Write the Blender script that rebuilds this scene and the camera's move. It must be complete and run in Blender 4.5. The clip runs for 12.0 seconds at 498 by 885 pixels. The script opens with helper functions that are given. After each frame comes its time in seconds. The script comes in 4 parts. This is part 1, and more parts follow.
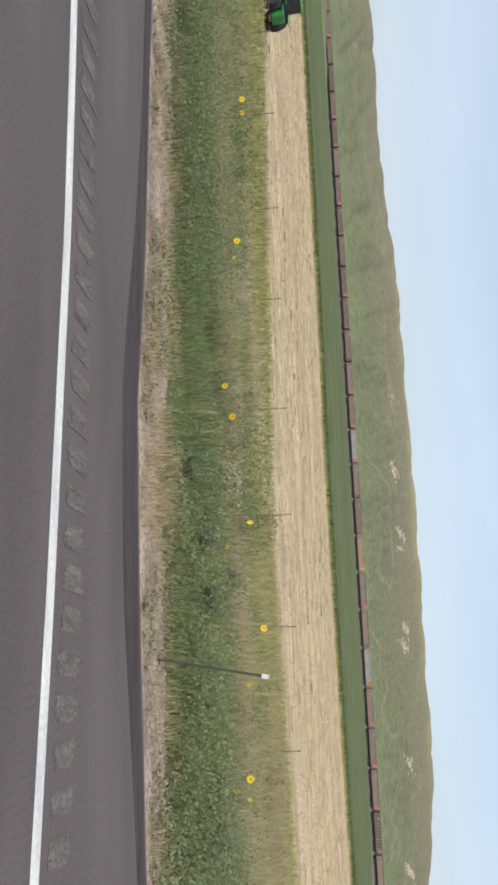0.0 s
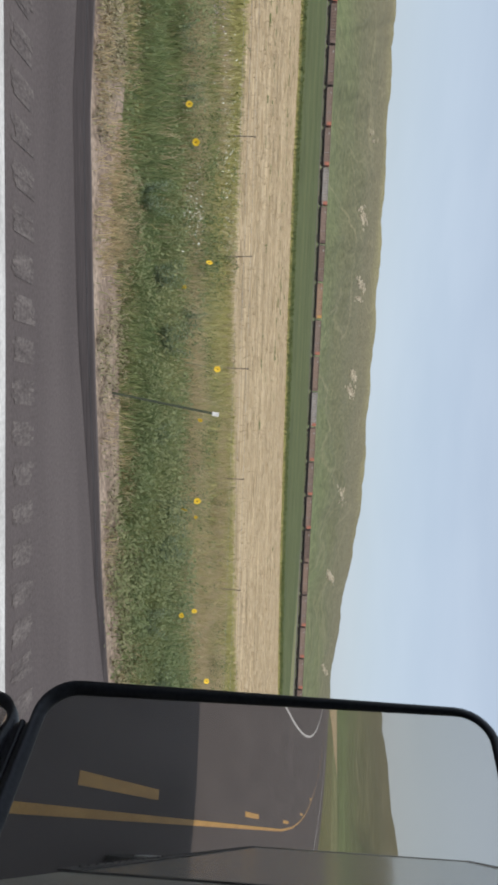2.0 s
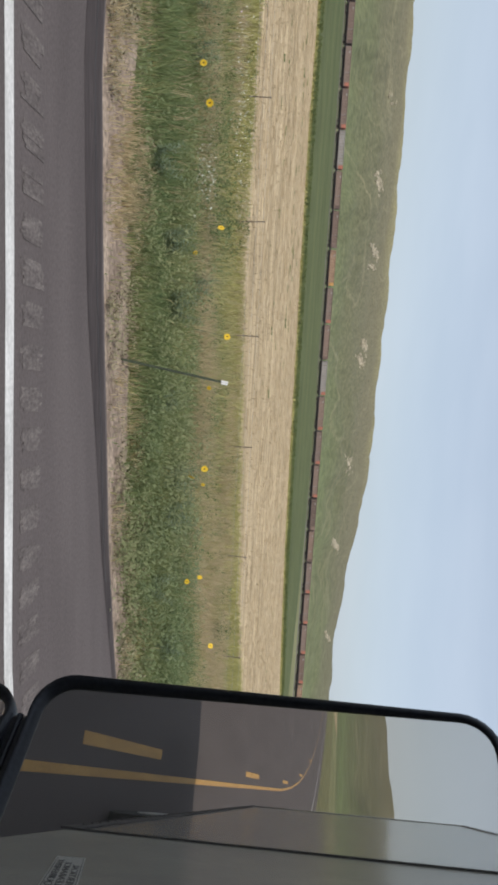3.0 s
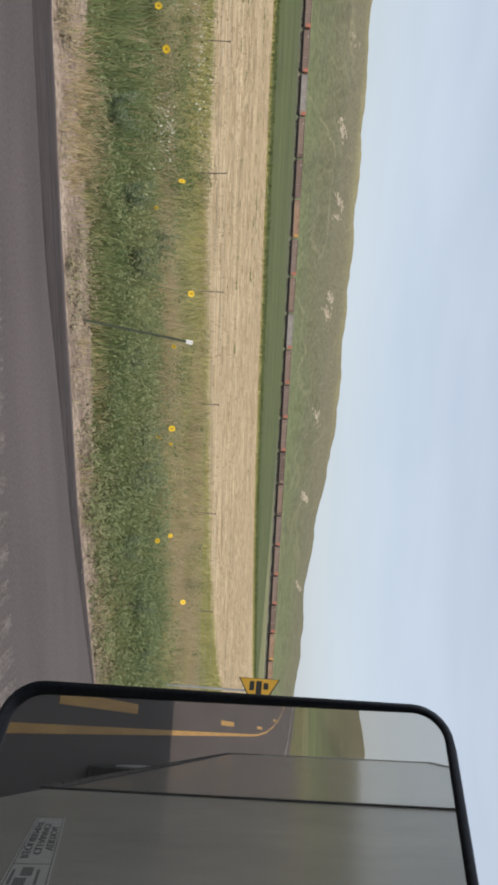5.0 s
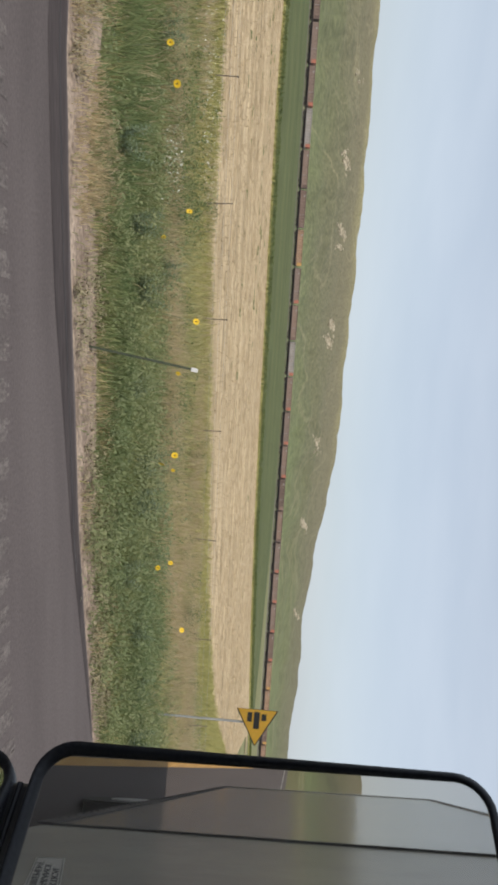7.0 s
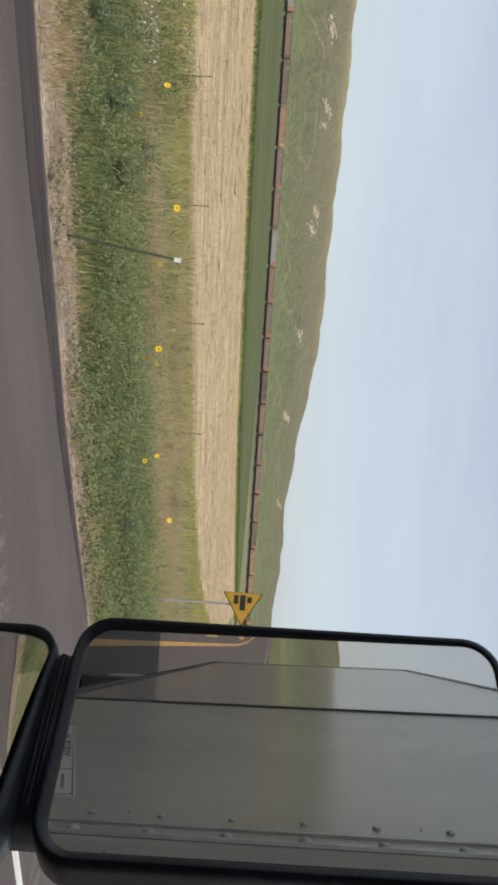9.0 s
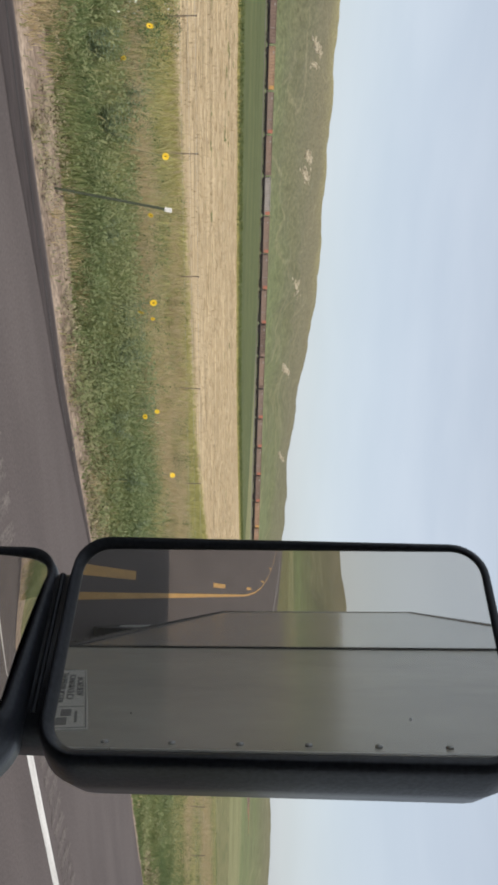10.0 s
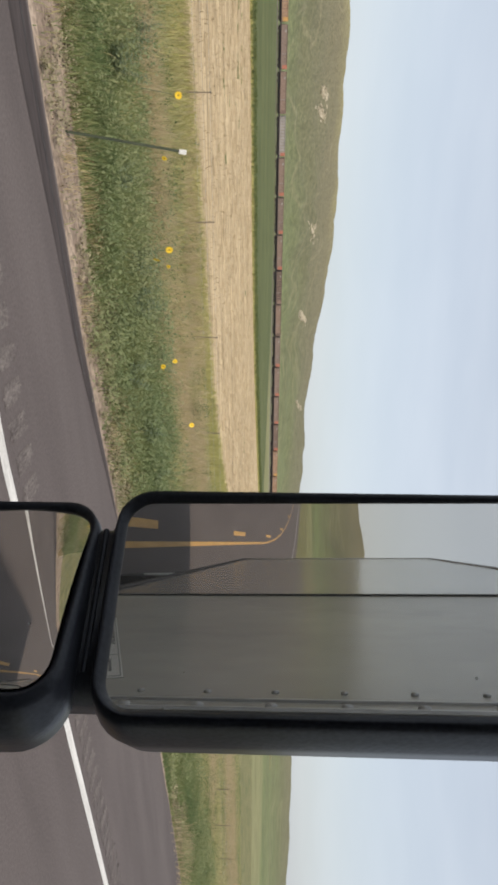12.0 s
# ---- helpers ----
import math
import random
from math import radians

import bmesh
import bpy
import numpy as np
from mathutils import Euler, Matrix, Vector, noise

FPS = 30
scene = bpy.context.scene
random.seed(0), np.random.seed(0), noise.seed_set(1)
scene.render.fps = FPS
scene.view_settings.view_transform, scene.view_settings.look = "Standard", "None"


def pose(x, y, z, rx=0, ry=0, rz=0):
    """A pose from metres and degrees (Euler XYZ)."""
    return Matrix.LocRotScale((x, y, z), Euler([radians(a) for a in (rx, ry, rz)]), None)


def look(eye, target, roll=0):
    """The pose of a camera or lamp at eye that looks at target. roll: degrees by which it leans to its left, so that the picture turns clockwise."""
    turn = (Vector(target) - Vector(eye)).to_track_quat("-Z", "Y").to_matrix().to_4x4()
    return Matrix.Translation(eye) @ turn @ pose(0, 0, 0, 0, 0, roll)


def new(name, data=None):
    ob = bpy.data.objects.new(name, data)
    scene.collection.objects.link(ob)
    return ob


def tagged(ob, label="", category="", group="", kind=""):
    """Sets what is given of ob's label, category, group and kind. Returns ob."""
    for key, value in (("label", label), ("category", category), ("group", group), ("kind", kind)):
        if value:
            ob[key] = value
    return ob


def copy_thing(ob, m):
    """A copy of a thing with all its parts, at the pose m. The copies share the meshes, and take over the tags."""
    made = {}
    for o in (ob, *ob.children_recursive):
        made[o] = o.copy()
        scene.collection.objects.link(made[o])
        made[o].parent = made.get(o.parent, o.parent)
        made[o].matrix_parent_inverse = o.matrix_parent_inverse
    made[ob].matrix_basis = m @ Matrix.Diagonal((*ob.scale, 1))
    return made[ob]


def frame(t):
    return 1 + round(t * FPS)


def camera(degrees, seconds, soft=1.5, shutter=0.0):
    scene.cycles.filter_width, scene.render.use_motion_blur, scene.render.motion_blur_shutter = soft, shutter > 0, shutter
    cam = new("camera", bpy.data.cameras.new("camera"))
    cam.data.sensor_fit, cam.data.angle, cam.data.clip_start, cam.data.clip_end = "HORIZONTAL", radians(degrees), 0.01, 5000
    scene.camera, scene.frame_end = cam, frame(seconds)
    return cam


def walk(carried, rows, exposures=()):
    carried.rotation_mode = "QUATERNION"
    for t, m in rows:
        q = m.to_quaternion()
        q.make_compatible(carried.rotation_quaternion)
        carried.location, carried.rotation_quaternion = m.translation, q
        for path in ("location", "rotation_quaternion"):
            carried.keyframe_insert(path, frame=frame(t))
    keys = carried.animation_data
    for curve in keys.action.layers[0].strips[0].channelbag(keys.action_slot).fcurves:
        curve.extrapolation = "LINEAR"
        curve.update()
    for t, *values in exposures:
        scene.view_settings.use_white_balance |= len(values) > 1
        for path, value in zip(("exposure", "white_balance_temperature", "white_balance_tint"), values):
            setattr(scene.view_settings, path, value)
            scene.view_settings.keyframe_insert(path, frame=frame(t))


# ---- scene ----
# The place: a box truck on a two-lane road, its driver's side mirrors, the verge,
# a stubble field, a green crop, a coal train and grass hills.
# x runs forward along the road, y out of the driver's window, z up.

cam = camera(40.04, 12.0, soft=3.3)

# seconds, x, y, z, heading towards +x from +y, tilt, lean
PATH = [
    (0.0, 0.068, -0.046, 2.319, -12.00, -8.63, -3.51),
    (0.5, 0.068, -0.046, 2.321, -6.50, -6.52, -1.85),
    (1.0, 0.065, -0.040, 2.327, 0.54, -2.68, 2.07),
    (1.5, 0.045, -0.020, 2.328, 7.48, -3.59, 2.53),
    (2.0, 0.050, -0.011, 2.328, 9.55, -5.20, 2.86),
    (2.5, 0.055, 0.001, 2.323, 10.92, -5.64, 3.54),
    (2.7, 0.046, 0.008, 2.324, 11.59, -5.78, 4.20),
    (4.3, -0.002, 0.022, 2.331, 15.85, -4.70, 2.90),
    (4.5, -0.007, 0.025, 2.330, 16.00, -3.92, 3.89),
    (5.0, -0.017, 0.017, 2.334, 15.92, -2.80, 3.29),
    (5.5, -0.038, 0.035, 2.328, 15.10, -3.21, 4.61),
    (6.0, -0.041, 0.022, 2.316, 13.77, -2.86, 4.02),
    (6.5, -0.050, 0.017, 2.307, 14.33, -2.81, 5.28),
    (7.0, -0.042, 0.025, 2.296, 13.75, -2.96, 4.10),
    (7.2, -0.041, 0.028, 2.297, 13.24, -2.95, 3.14),
    (8.8, -0.047, 0.008, 2.252, 19.20, -2.20, 3.61),
    (9.0, -0.043, 0.009, 2.258, 22.55, -0.87, 3.91),
    (9.5, -0.022, -0.019, 2.278, 24.76, 0.63, 0.09),
    (10.0, -0.014, -0.011, 2.273, 26.39, -0.78, 1.82),
    (10.5, -0.016, 0.002, 2.263, 28.12, -2.61, 2.41),
    (11.0, -0.010, -0.002, 2.260, 30.13, -2.44, 2.00),
    (11.5, -0.007, 0.001, 2.251, 29.98, -2.44, 1.95),
    (12.0, 0.003, 0.020, 2.243, 30.70, -2.13, 1.20),
]


def held(x, y, z, heading, tilt, lean):
    """A phone held on its side: the picture's right is up."""
    return pose(x, y, z, 90 + tilt, 0, -heading) @ pose(0, 0, 0, 0, 0, 90 + lean)


walk(cam, [(t, held(*p)) for t, *p in PATH], exposures=[(0.0, 0.51, 6350, 10), (0.8, 0.43, 6350, 10), (1.6, 0.30, 6380, 10), (2.5, 0.24, 6380, 10), (4.3, 0.37, 6620, 11.5), (7.2, 0.35, 6680, 10.5), (9.5, 0.37, 6800, 10.5), (10.5, 0.45, 6860, 11), (12.0, 0.47, 6930, 11.5)])

# ---- world and sun ----
SUN_EL, SUN_AZ = 52.0, 195.0          # the sun stands behind the truck's far side
world = bpy.data.worlds.new("sky")
scene.world = world
world.use_nodes = True
wn, wl = world.node_tree.nodes, world.node_tree.links
sky = wn.new("ShaderNodeTexSky")
sky.sky_type, sky.sun_disc = "NISHITA", False
sky.sun_elevation, sky.sun_rotation = radians(SUN_EL), radians(SUN_AZ)
sky.air_density, sky.dust_density, sky.ozone_density = 1.0, 2.2, 1.6
coords = wn.new("ShaderNodeTexCoord")
stretch = wn.new("ShaderNodeMapping")
stretch.inputs["Scale"].default_value = (1.4, 1.4, 7.0)
wisps = wn.new("ShaderNodeTexNoise")
wisps.inputs["Scale"].default_value, wisps.inputs["Detail"].default_value = 2.2, 6.0
wl.new(coords.outputs["Generated"], stretch.inputs["Vector"])
wl.new(stretch.outputs["Vector"], wisps.inputs["Vector"])
wramp = wn.new("ShaderNodeValToRGB")
wramp.color_ramp.elements[0].position, wramp.color_ramp.elements[0].color = 0.35, (0.49, 0.49, 0.49, 1)
wramp.color_ramp.elements[1].position, wramp.color_ramp.elements[1].color = 0.80, (0.60, 0.60, 0.60, 1)
wl.new(wisps.outputs["Fac"], wramp.inputs["Fac"])
haze = wn.new("ShaderNodeMix")
haze.data_type = "RGBA"
haze.inputs["B"].default_value = (7.6, 8.5, 9.6, 1)      # thin high haze
wl.new(wramp.outputs["Color"], haze.inputs["Factor"])
wl.new(sky.outputs["Color"], haze.inputs["A"])
wl.new(haze.outputs["Result"], wn["Background"].inputs["Color"])
wn["Background"].inputs["Strength"].default_value = 0.083

sun = new("sun", bpy.data.lights.new("sun", "SUN"))
sun.data.energy, sun.data.angle, sun.data.color = 2.55, radians(4.0), (1.0, 0.95, 0.87)
a, e = radians(SUN_AZ), radians(SUN_EL)
sun.matrix_world = look((math.sin(a) * math.cos(e) * 50, math.cos(a) * math.cos(e) * 50, math.sin(e) * 50), (0, 0, 0))

# ---- materials ----
def material(name, colour, colour2=None, scale=(8, 8, 8), rough=0.8, metal=0.0, bump=0.0, detail=6.0,
             fine=None, islands=None, fine_mix=0.35, spec=0.5, objects=None, deal_out=0.5):
    """Two noises, coarse between two colours and fine for grain; islands/objects: colours dealt out piece by piece."""
    m = bpy.data.materials.new(name)
    m.use_nodes = True
    n, l = m.node_tree.nodes, m.node_tree.links
    b = n["Principled BSDF"]
    b.inputs["Roughness"].default_value, b.inputs["Metallic"].default_value = rough, metal
    b.inputs["Specular IOR Level"].default_value = spec
    tc = n.new("ShaderNodeTexCoord")
    mp = n.new("ShaderNodeMapping")
    mp.inputs["Scale"].default_value = scale
    l.new(tc.outputs["Object"], mp.inputs["Vector"])
    nz = n.new("ShaderNodeTexNoise")
    nz.inputs["Scale"].default_value, nz.inputs["Detail"].default_value = 1.0, detail
    l.new(mp.outputs["Vector"], nz.inputs["Vector"])
    ramp = n.new("ShaderNodeValToRGB")
    els = ramp.color_ramp.elements
    els[0].position, els[1].position = 0.34, 0.66
    els[0].color, els[1].color = (*colour, 1), (*(colour2 or colour), 1)
    l.new(nz.outputs["Fac"], ramp.inputs["Fac"])
    out = ramp.outputs["Color"]
    if islands or objects:
        src = n.new("ShaderNodeNewGeometry" if islands else "ShaderNodeObjectInfo")
        deal = n.new("ShaderNodeValToRGB")
        tones = islands or objects
        while len(deal.color_ramp.elements) < len(tones):
            deal.color_ramp.elements.new(0.5)
        for i, c in enumerate(tones):
            deal.color_ramp.elements[i].position = i / max(1, len(tones) - 1)
            deal.color_ramp.elements[i].color = (*c, 1)
        l.new(src.outputs["Random Per Island" if islands else "Random"], deal.inputs["Fac"])
        mix = n.new("ShaderNodeMix")
        mix.data_type = "RGBA"
        mix.inputs["Factor"].default_value = deal_out
        l.new(out, mix.inputs["A"])
        l.new(deal.outputs["Color"], mix.inputs["B"])
        out = mix.outputs["Result"]
    fz = n.new("ShaderNodeTexNoise")
    fm = n.new("ShaderNodeMapping")
    fm.inputs["Scale"].default_value = fine or tuple(s * 9 for s in scale)
    fz.inputs["Scale"].default_value, fz.inputs["Detail"].default_value = 1.0, 4.0
    l.new(tc.outputs["Object"], fm.inputs["Vector"])
    l.new(fm.outputs["Vector"], fz.inputs["Vector"])
    grain = n.new("ShaderNodeMapRange")
    grain.inputs["From Min"].default_value, grain.inputs["From Max"].default_value = 0.3, 0.7
    grain.inputs["To Min"].default_value, grain.inputs["To Max"].default_value = 1 - fine_mix, 1 + fine_mix
    l.new(fz.outputs["Fac"], grain.inputs["Value"])
    mul = n.new("ShaderNodeVectorMath")
    mul.operation = "SCALE"
    l.new(out, mul.inputs[0])
    l.new(grain.outputs["Result"], mul.inputs["Scale"])
    l.new(mul.outputs["Vector"], b.inputs["Base Color"])
    if bump:
        bp = n.new("ShaderNodeBump")
        bp.inputs["Strength"].default_value, bp.inputs["Distance"].default_value = bump, 0.02
        l.new(fz.outputs["Fac"], bp.inputs["Height"])
        l.new(bp.outputs["Normal"], b.inputs["Normal"])
    return m


def leafy(m, amount=0.4):
    """Lets some light through blades and leaves."""
    n, l = m.node_tree.nodes, m.node_tree.links
    b = n["Principled BSDF"]
    glow = n.new("ShaderNodeBsdfTranslucent")
    mix = n.new("ShaderNodeMixShader")
    mix.inputs["Fac"].default_value = amount
    l.new(b.inputs["Base Color"].links[0].from_socket, glow.inputs["Color"])
    l.new(b.outputs["BSDF"], mix.inputs[1])
    l.new(glow.outputs["BSDF"], mix.inputs[2])
    l.new(mix.outputs["Shader"], n["Material Output"].inputs["Surface"])
    return m


ASPHALT = material("asphalt", (0.082, 0.069, 0.067), (0.106, 0.090, 0.087), (0.25, 1.3, 1), 0.9, bump=0.15, fine=(30, 42, 30), fine_mix=0.17, spec=0.2)
EDGE_ASPHALT = material("dark edge asphalt", (0.044, 0.037, 0.037), (0.064, 0.054, 0.053), (0.4, 6, 1), 0.92, bump=0.12, fine=(3, 60, 40), fine_mix=0.25, spec=0.12)
WORN = material("worn groove", (0.090, 0.077, 0.074), (0.138, 0.120, 0.113), (9, 2.5, 4), 0.95, bump=0.5, fine=(40, 25, 60), fine_mix=0.3, spec=0.2)
WHITE_LINE = material("white road paint", (0.46, 0.45, 0.43), (0.60, 0.59, 0.57), (1.2, 9, 1), 0.7, fine=(25, 40, 30), fine_mix=0.15)
YELLOW_LINE = material("yellow road paint", (0.42, 0.235, 0.06), (0.52, 0.30, 0.08), (1.5, 9, 1), 0.7, fine=(25, 40, 30), fine_mix=0.2)
DIRT = material("pale gravelly dirt", (0.190, 0.145, 0.112), (0.33, 0.262, 0.205), (1.1, 2.2, 2), 0.95, bump=0.8, fine=(14, 18, 14), fine_mix=0.4, spec=0.08)
SOIL = material("verge soil under weeds", (0.098, 0.111, 0.052), (0.208, 0.189, 0.098), (0.5, 0.8, 1), 0.95, bump=0.6, fine=(9, 9, 9), fine_mix=0.5, spec=0.08)
STUBBLE = material("straw stubble", (0.305, 0.236, 0.142), (0.455, 0.358, 0.226), (0.05, 0.55, 1), 0.95, bump=0.4, fine=(0.22, 4.5, 6), fine_mix=0.52, spec=0.08)
STRAW = material("straw stalks", (0.310, 0.245, 0.155), (0.400, 0.325, 0.218), (0.2, 0.5, 1), 0.85, islands=[(0.210, 0.160, 0.095), (0.360, 0.287, 0.185), (0.520, 0.435, 0.310)], fine_mix=0.1, spec=0.08)
CROP = material("dark green crop", (0.072, 0.088, 0.038), (0.105, 0.117, 0.050), (0.012, 0.06, 1), 0.9, bump=0.5, fine=(0.25, 0.9, 1), fine_mix=0.3, spec=0.08)
CROP_EDGE = material("crop edge plants", (0.060, 0.085, 0.030), (0.11, 0.13, 0.050), (0.3, 0.3, 1), 0.9, islands=[(0.045, 0.07, 0.025), (0.085, 0.115, 0.042), (0.20, 0.19, 0.08)], fine_mix=0.1, spec=0.08)
PLAIN = material("far grassland", (0.150, 0.160, 0.078), (0.225, 0.215, 0.115), (0.015, 0.06, 1), 0.95, fine=(0.12, 0.7, 1), fine_mix=0.25, spec=0.08)
GRASS = leafy(material("green verge grass", (0.115, 0.182, 0.084), (0.290, 0.295, 0.132), (0.22, 0.6, 0.6), 0.75, islands=[(0.125, 0.190, 0.082), (0.175, 0.245, 0.102), (0.245, 0.292, 0.128), (0.350, 0.335, 0.168)], fine_mix=0.1, spec=0.25))
WEED = leafy(material("grey-green weed leaves", (0.175, 0.240, 0.118), (0.380, 0.365, 0.185), (0.28, 0.55, 1), 0.8, islands=[(0.215, 0.270, 0.135), (0.255, 0.305, 0.155), (0.305, 0.335, 0.185)], fine_mix=0.1, spec=0.2), 0.5)
DRY = leafy(material("dry tan grass", (0.255, 0.305, 0.120), (0.62, 0.510, 0.280), (0.16, 0.8, 0.6), 0.85, islands=[(0.320, 0.345, 0.150), (0.450, 0.405, 0.205), (0.60, 0.510, 0.295)], fine_mix=0.1, spec=0.15), 0.5)
DARK_WEED = leafy(material("dark green weed leaves", (0.070, 0.118, 0.042), (0.150, 0.190, 0.070), (0.4, 0.6, 1), 0.7, islands=[(0.060, 0.100, 0.038), (0.105, 0.155, 0.058), (0.190, 0.225, 0.090)], fine_mix=0.1, spec=0.3), 0.3)
BLACK = material("black moulded plastic", (0.030, 0.032, 0.040), (0.042, 0.044, 0.052), (9, 9, 9), 0.36, bump=0.05, fine=(240, 240, 240), fine_mix=0.2, spec=0.32)
RUBBER = material("black rubber", (0.015, 0.015, 0.016), (0.03, 0.03, 0.03), (9, 9, 9), 0.8, bump=0.2, fine=(90, 90, 90))
PANEL = material("grey painted truck panel", (0.33, 0.325, 0.295), (0.43, 0.42, 0.375), (0.9, 1.3, 0.8), 0.26, bump=0.008, fine=(9, 9, 7), fine_mix=0.05, spec=0.3)
ALLOY = material("dull aluminium sheet", (0.40, 0.40, 0.385), (0.50, 0.49, 0.465), (0.7, 1, 0.35), 0.19, 0.62, fine=(6, 6, 3), fine_mix=0.14)
SEAM = material("dark seam", (0.03, 0.03, 0.03), None, (5, 5, 5), 0.7)
STEEL = material("galvanised steel", (0.36, 0.37, 0.38), (0.47, 0.47, 0.47), (9, 9, 3), 0.5, 0.6, fine=(60, 60, 20), fine_mix=0.15)
POST_WOOD = material("weathered fence post", (0.11, 0.085, 0.065), (0.20, 0.16, 0.13), (9, 9, 2), 0.9, bump=0.4, fine=(60, 60, 6))
POST_STEEL = material("weathered dark green steel", (0.050, 0.066, 0.042), (0.080, 0.095, 0.062), (9, 9, 3), 0.75, 0.0, fine=(60, 60, 20), fine_mix=0.2)
SIGN_YELLOW = material("sign yellow", (0.72, 0.38, 0.03), (0.78, 0.43, 0.04), (3, 3, 3), 0.5, fine_mix=0.08)
SIGN_BLACK = material("sign black", (0.02, 0.02, 0.02), None, (3, 3, 3), 0.6)
WHITE = material("white plastic", (0.72, 0.72, 0.70), (0.8, 0.8, 0.78), (9, 9, 9), 0.5, fine_mix=0.08)
WAGON = material("oxide brown wagon", (0.165, 0.112, 0.092), (0.230, 0.162, 0.135), (0.35, 1, 0.5), 0.85, deal_out=0.7, objects=[(0.095, 0.066, 0.060), (0.165, 0.110, 0.096), (0.21, 0.165, 0.150), (0.26, 0.175, 0.140)], fine=(3, 3, 2), fine_mix=0.2)
WAGON_RIB = material("wagon rib", (0.20, 0.145, 0.112), (0.26, 0.19, 0.145), (0.5, 1, 0.5), 0.85, fine_mix=0.15)
WAGON_TAN = material("faded tan-orange wagon", (0.285, 0.180, 0.120), (0.36, 0.235, 0.160), (0.4, 1, 0.5), 0.85, fine=(3, 3, 2), fine_mix=0.2)
WAGON_GREY = material("grey wagon", (0.25, 0.235, 0.23), (0.32, 0.30, 0.29), (0.4, 1, 0.5), 0.8, fine_mix=0.15)
WAGON_RED = material("orange-red end plate", (0.36, 0.125, 0.085), (0.43, 0.165, 0.115), (1, 1, 1), 0.75, fine_mix=0.15)
WAGON_ORANGE = material("orange end plate", (0.46, 0.25, 0.08), (0.52, 0.30, 0.11), (1, 1, 1), 0.75, fine_mix=0.15)
BOGIE = material("dark bogie steel", (0.035, 0.030, 0.030), (0.06, 0.05, 0.05), (2, 2, 2), 0.8)
BALLAST = material("track ballast", (0.105, 0.10, 0.09), (0.16, 0.15, 0.135), (0.15, 0.8, 1), 0.95, bump=0.6, fine=(4, 4, 4), fine_mix=0.35)
STICKER = material("pale sticker", (0.44, 0.44, 0.42), (0.50, 0.50, 0.48), (4, 4, 4), 0.5, fine_mix=0.06)
STICKER_INK = material("grey print", (0.13, 0.13, 0.135), None, (4, 4, 4), 0.6, fine_mix=0.06)
RAIL = material("rusty rail", (0.12, 0.07, 0.05), (0.20, 0.12, 0.09), (1, 1, 1), 0.6, 0.4)
LOW = material("low shoulder plants", (0.185, 0.178, 0.105), (0.330, 0.270, 0.185), (1.0, 1.6, 1), 0.85, islands=[(0.185, 0.182, 0.100), (0.245, 0.222, 0.135), (0.325, 0.272, 0.185)], fine_mix=0.1, spec=0.15)
SAGE = leafy(material("pale sage leaves", (0.16, 0.21, 0.115), (0.25, 0.30, 0.18), (5, 5, 5), 0.65, islands=[(0.12, 0.17, 0.09), (0.20, 0.26, 0.16), (0.32, 0.37, 0.27)], fine_mix=0.1))
FRINGE = material("yellow-green fringe", (0.250, 0.245, 0.090), (0.39, 0.355, 0.140), (0.4, 0.4, 1), 0.85, islands=[(0.21, 0.235, 0.085), (0.345, 0.32, 0.125), (0.47, 0.42, 0.20)], fine_mix=0.1, spec=0.1)
BLOOM = material("white blooms", (0.55, 0.55, 0.47), (0.68, 0.68, 0.60), (5, 5, 5), 0.8, fine_mix=0.1)
MAUVE = material("mauve blooms", (0.40, 0.31, 0.38), (0.52, 0.42, 0.50), (5, 5, 5), 0.8, fine_mix=0.1)
PETAL = material("yellow petals", (0.80, 0.50, 0.02), (0.85, 0.58, 0.04), (30, 30, 30), 0.6, fine_mix=0.1)
DISC = material("brown flower disc", (0.05, 0.025, 0.012), (0.13, 0.065, 0.02), (60, 60, 60), 0.9)
SEED = leafy(material("tan seeded grass", (0.41, 0.330, 0.195), (0.60, 0.485, 0.310), (0.3, 0.9, 0.6), 0.85, islands=[(0.36, 0.31, 0.165), (0.52, 0.42, 0.260), (0.72, 0.60, 0.42)], fine_mix=0.1, spec=0.12), 0.5)
STEM = material("green stem", (0.13, 0.155, 0.075), (0.17, 0.19, 0.095), (10, 10, 10), 0.8)
ROCK = material("pale outcrop rock", (0.27, 0.235, 0.165), (0.40, 0.35, 0.26), (0.05, 0.05, 0.05), 0.95, bump=0.5, fine=(0.4, 0.4, 0.4), fine_mix=0.3)
TRACTOR_GREEN = material("tractor green paint", (0.03, 0.17, 0.045), (0.04, 0.22, 0.06), (3, 3, 3), 0.4, fine_mix=0.1)
CABIN_DARK = material("dark cab lining", (0.045, 0.045, 0.048), (0.07, 0.07, 0.07), (4, 4, 4), 0.85, fine_mix=0.15)


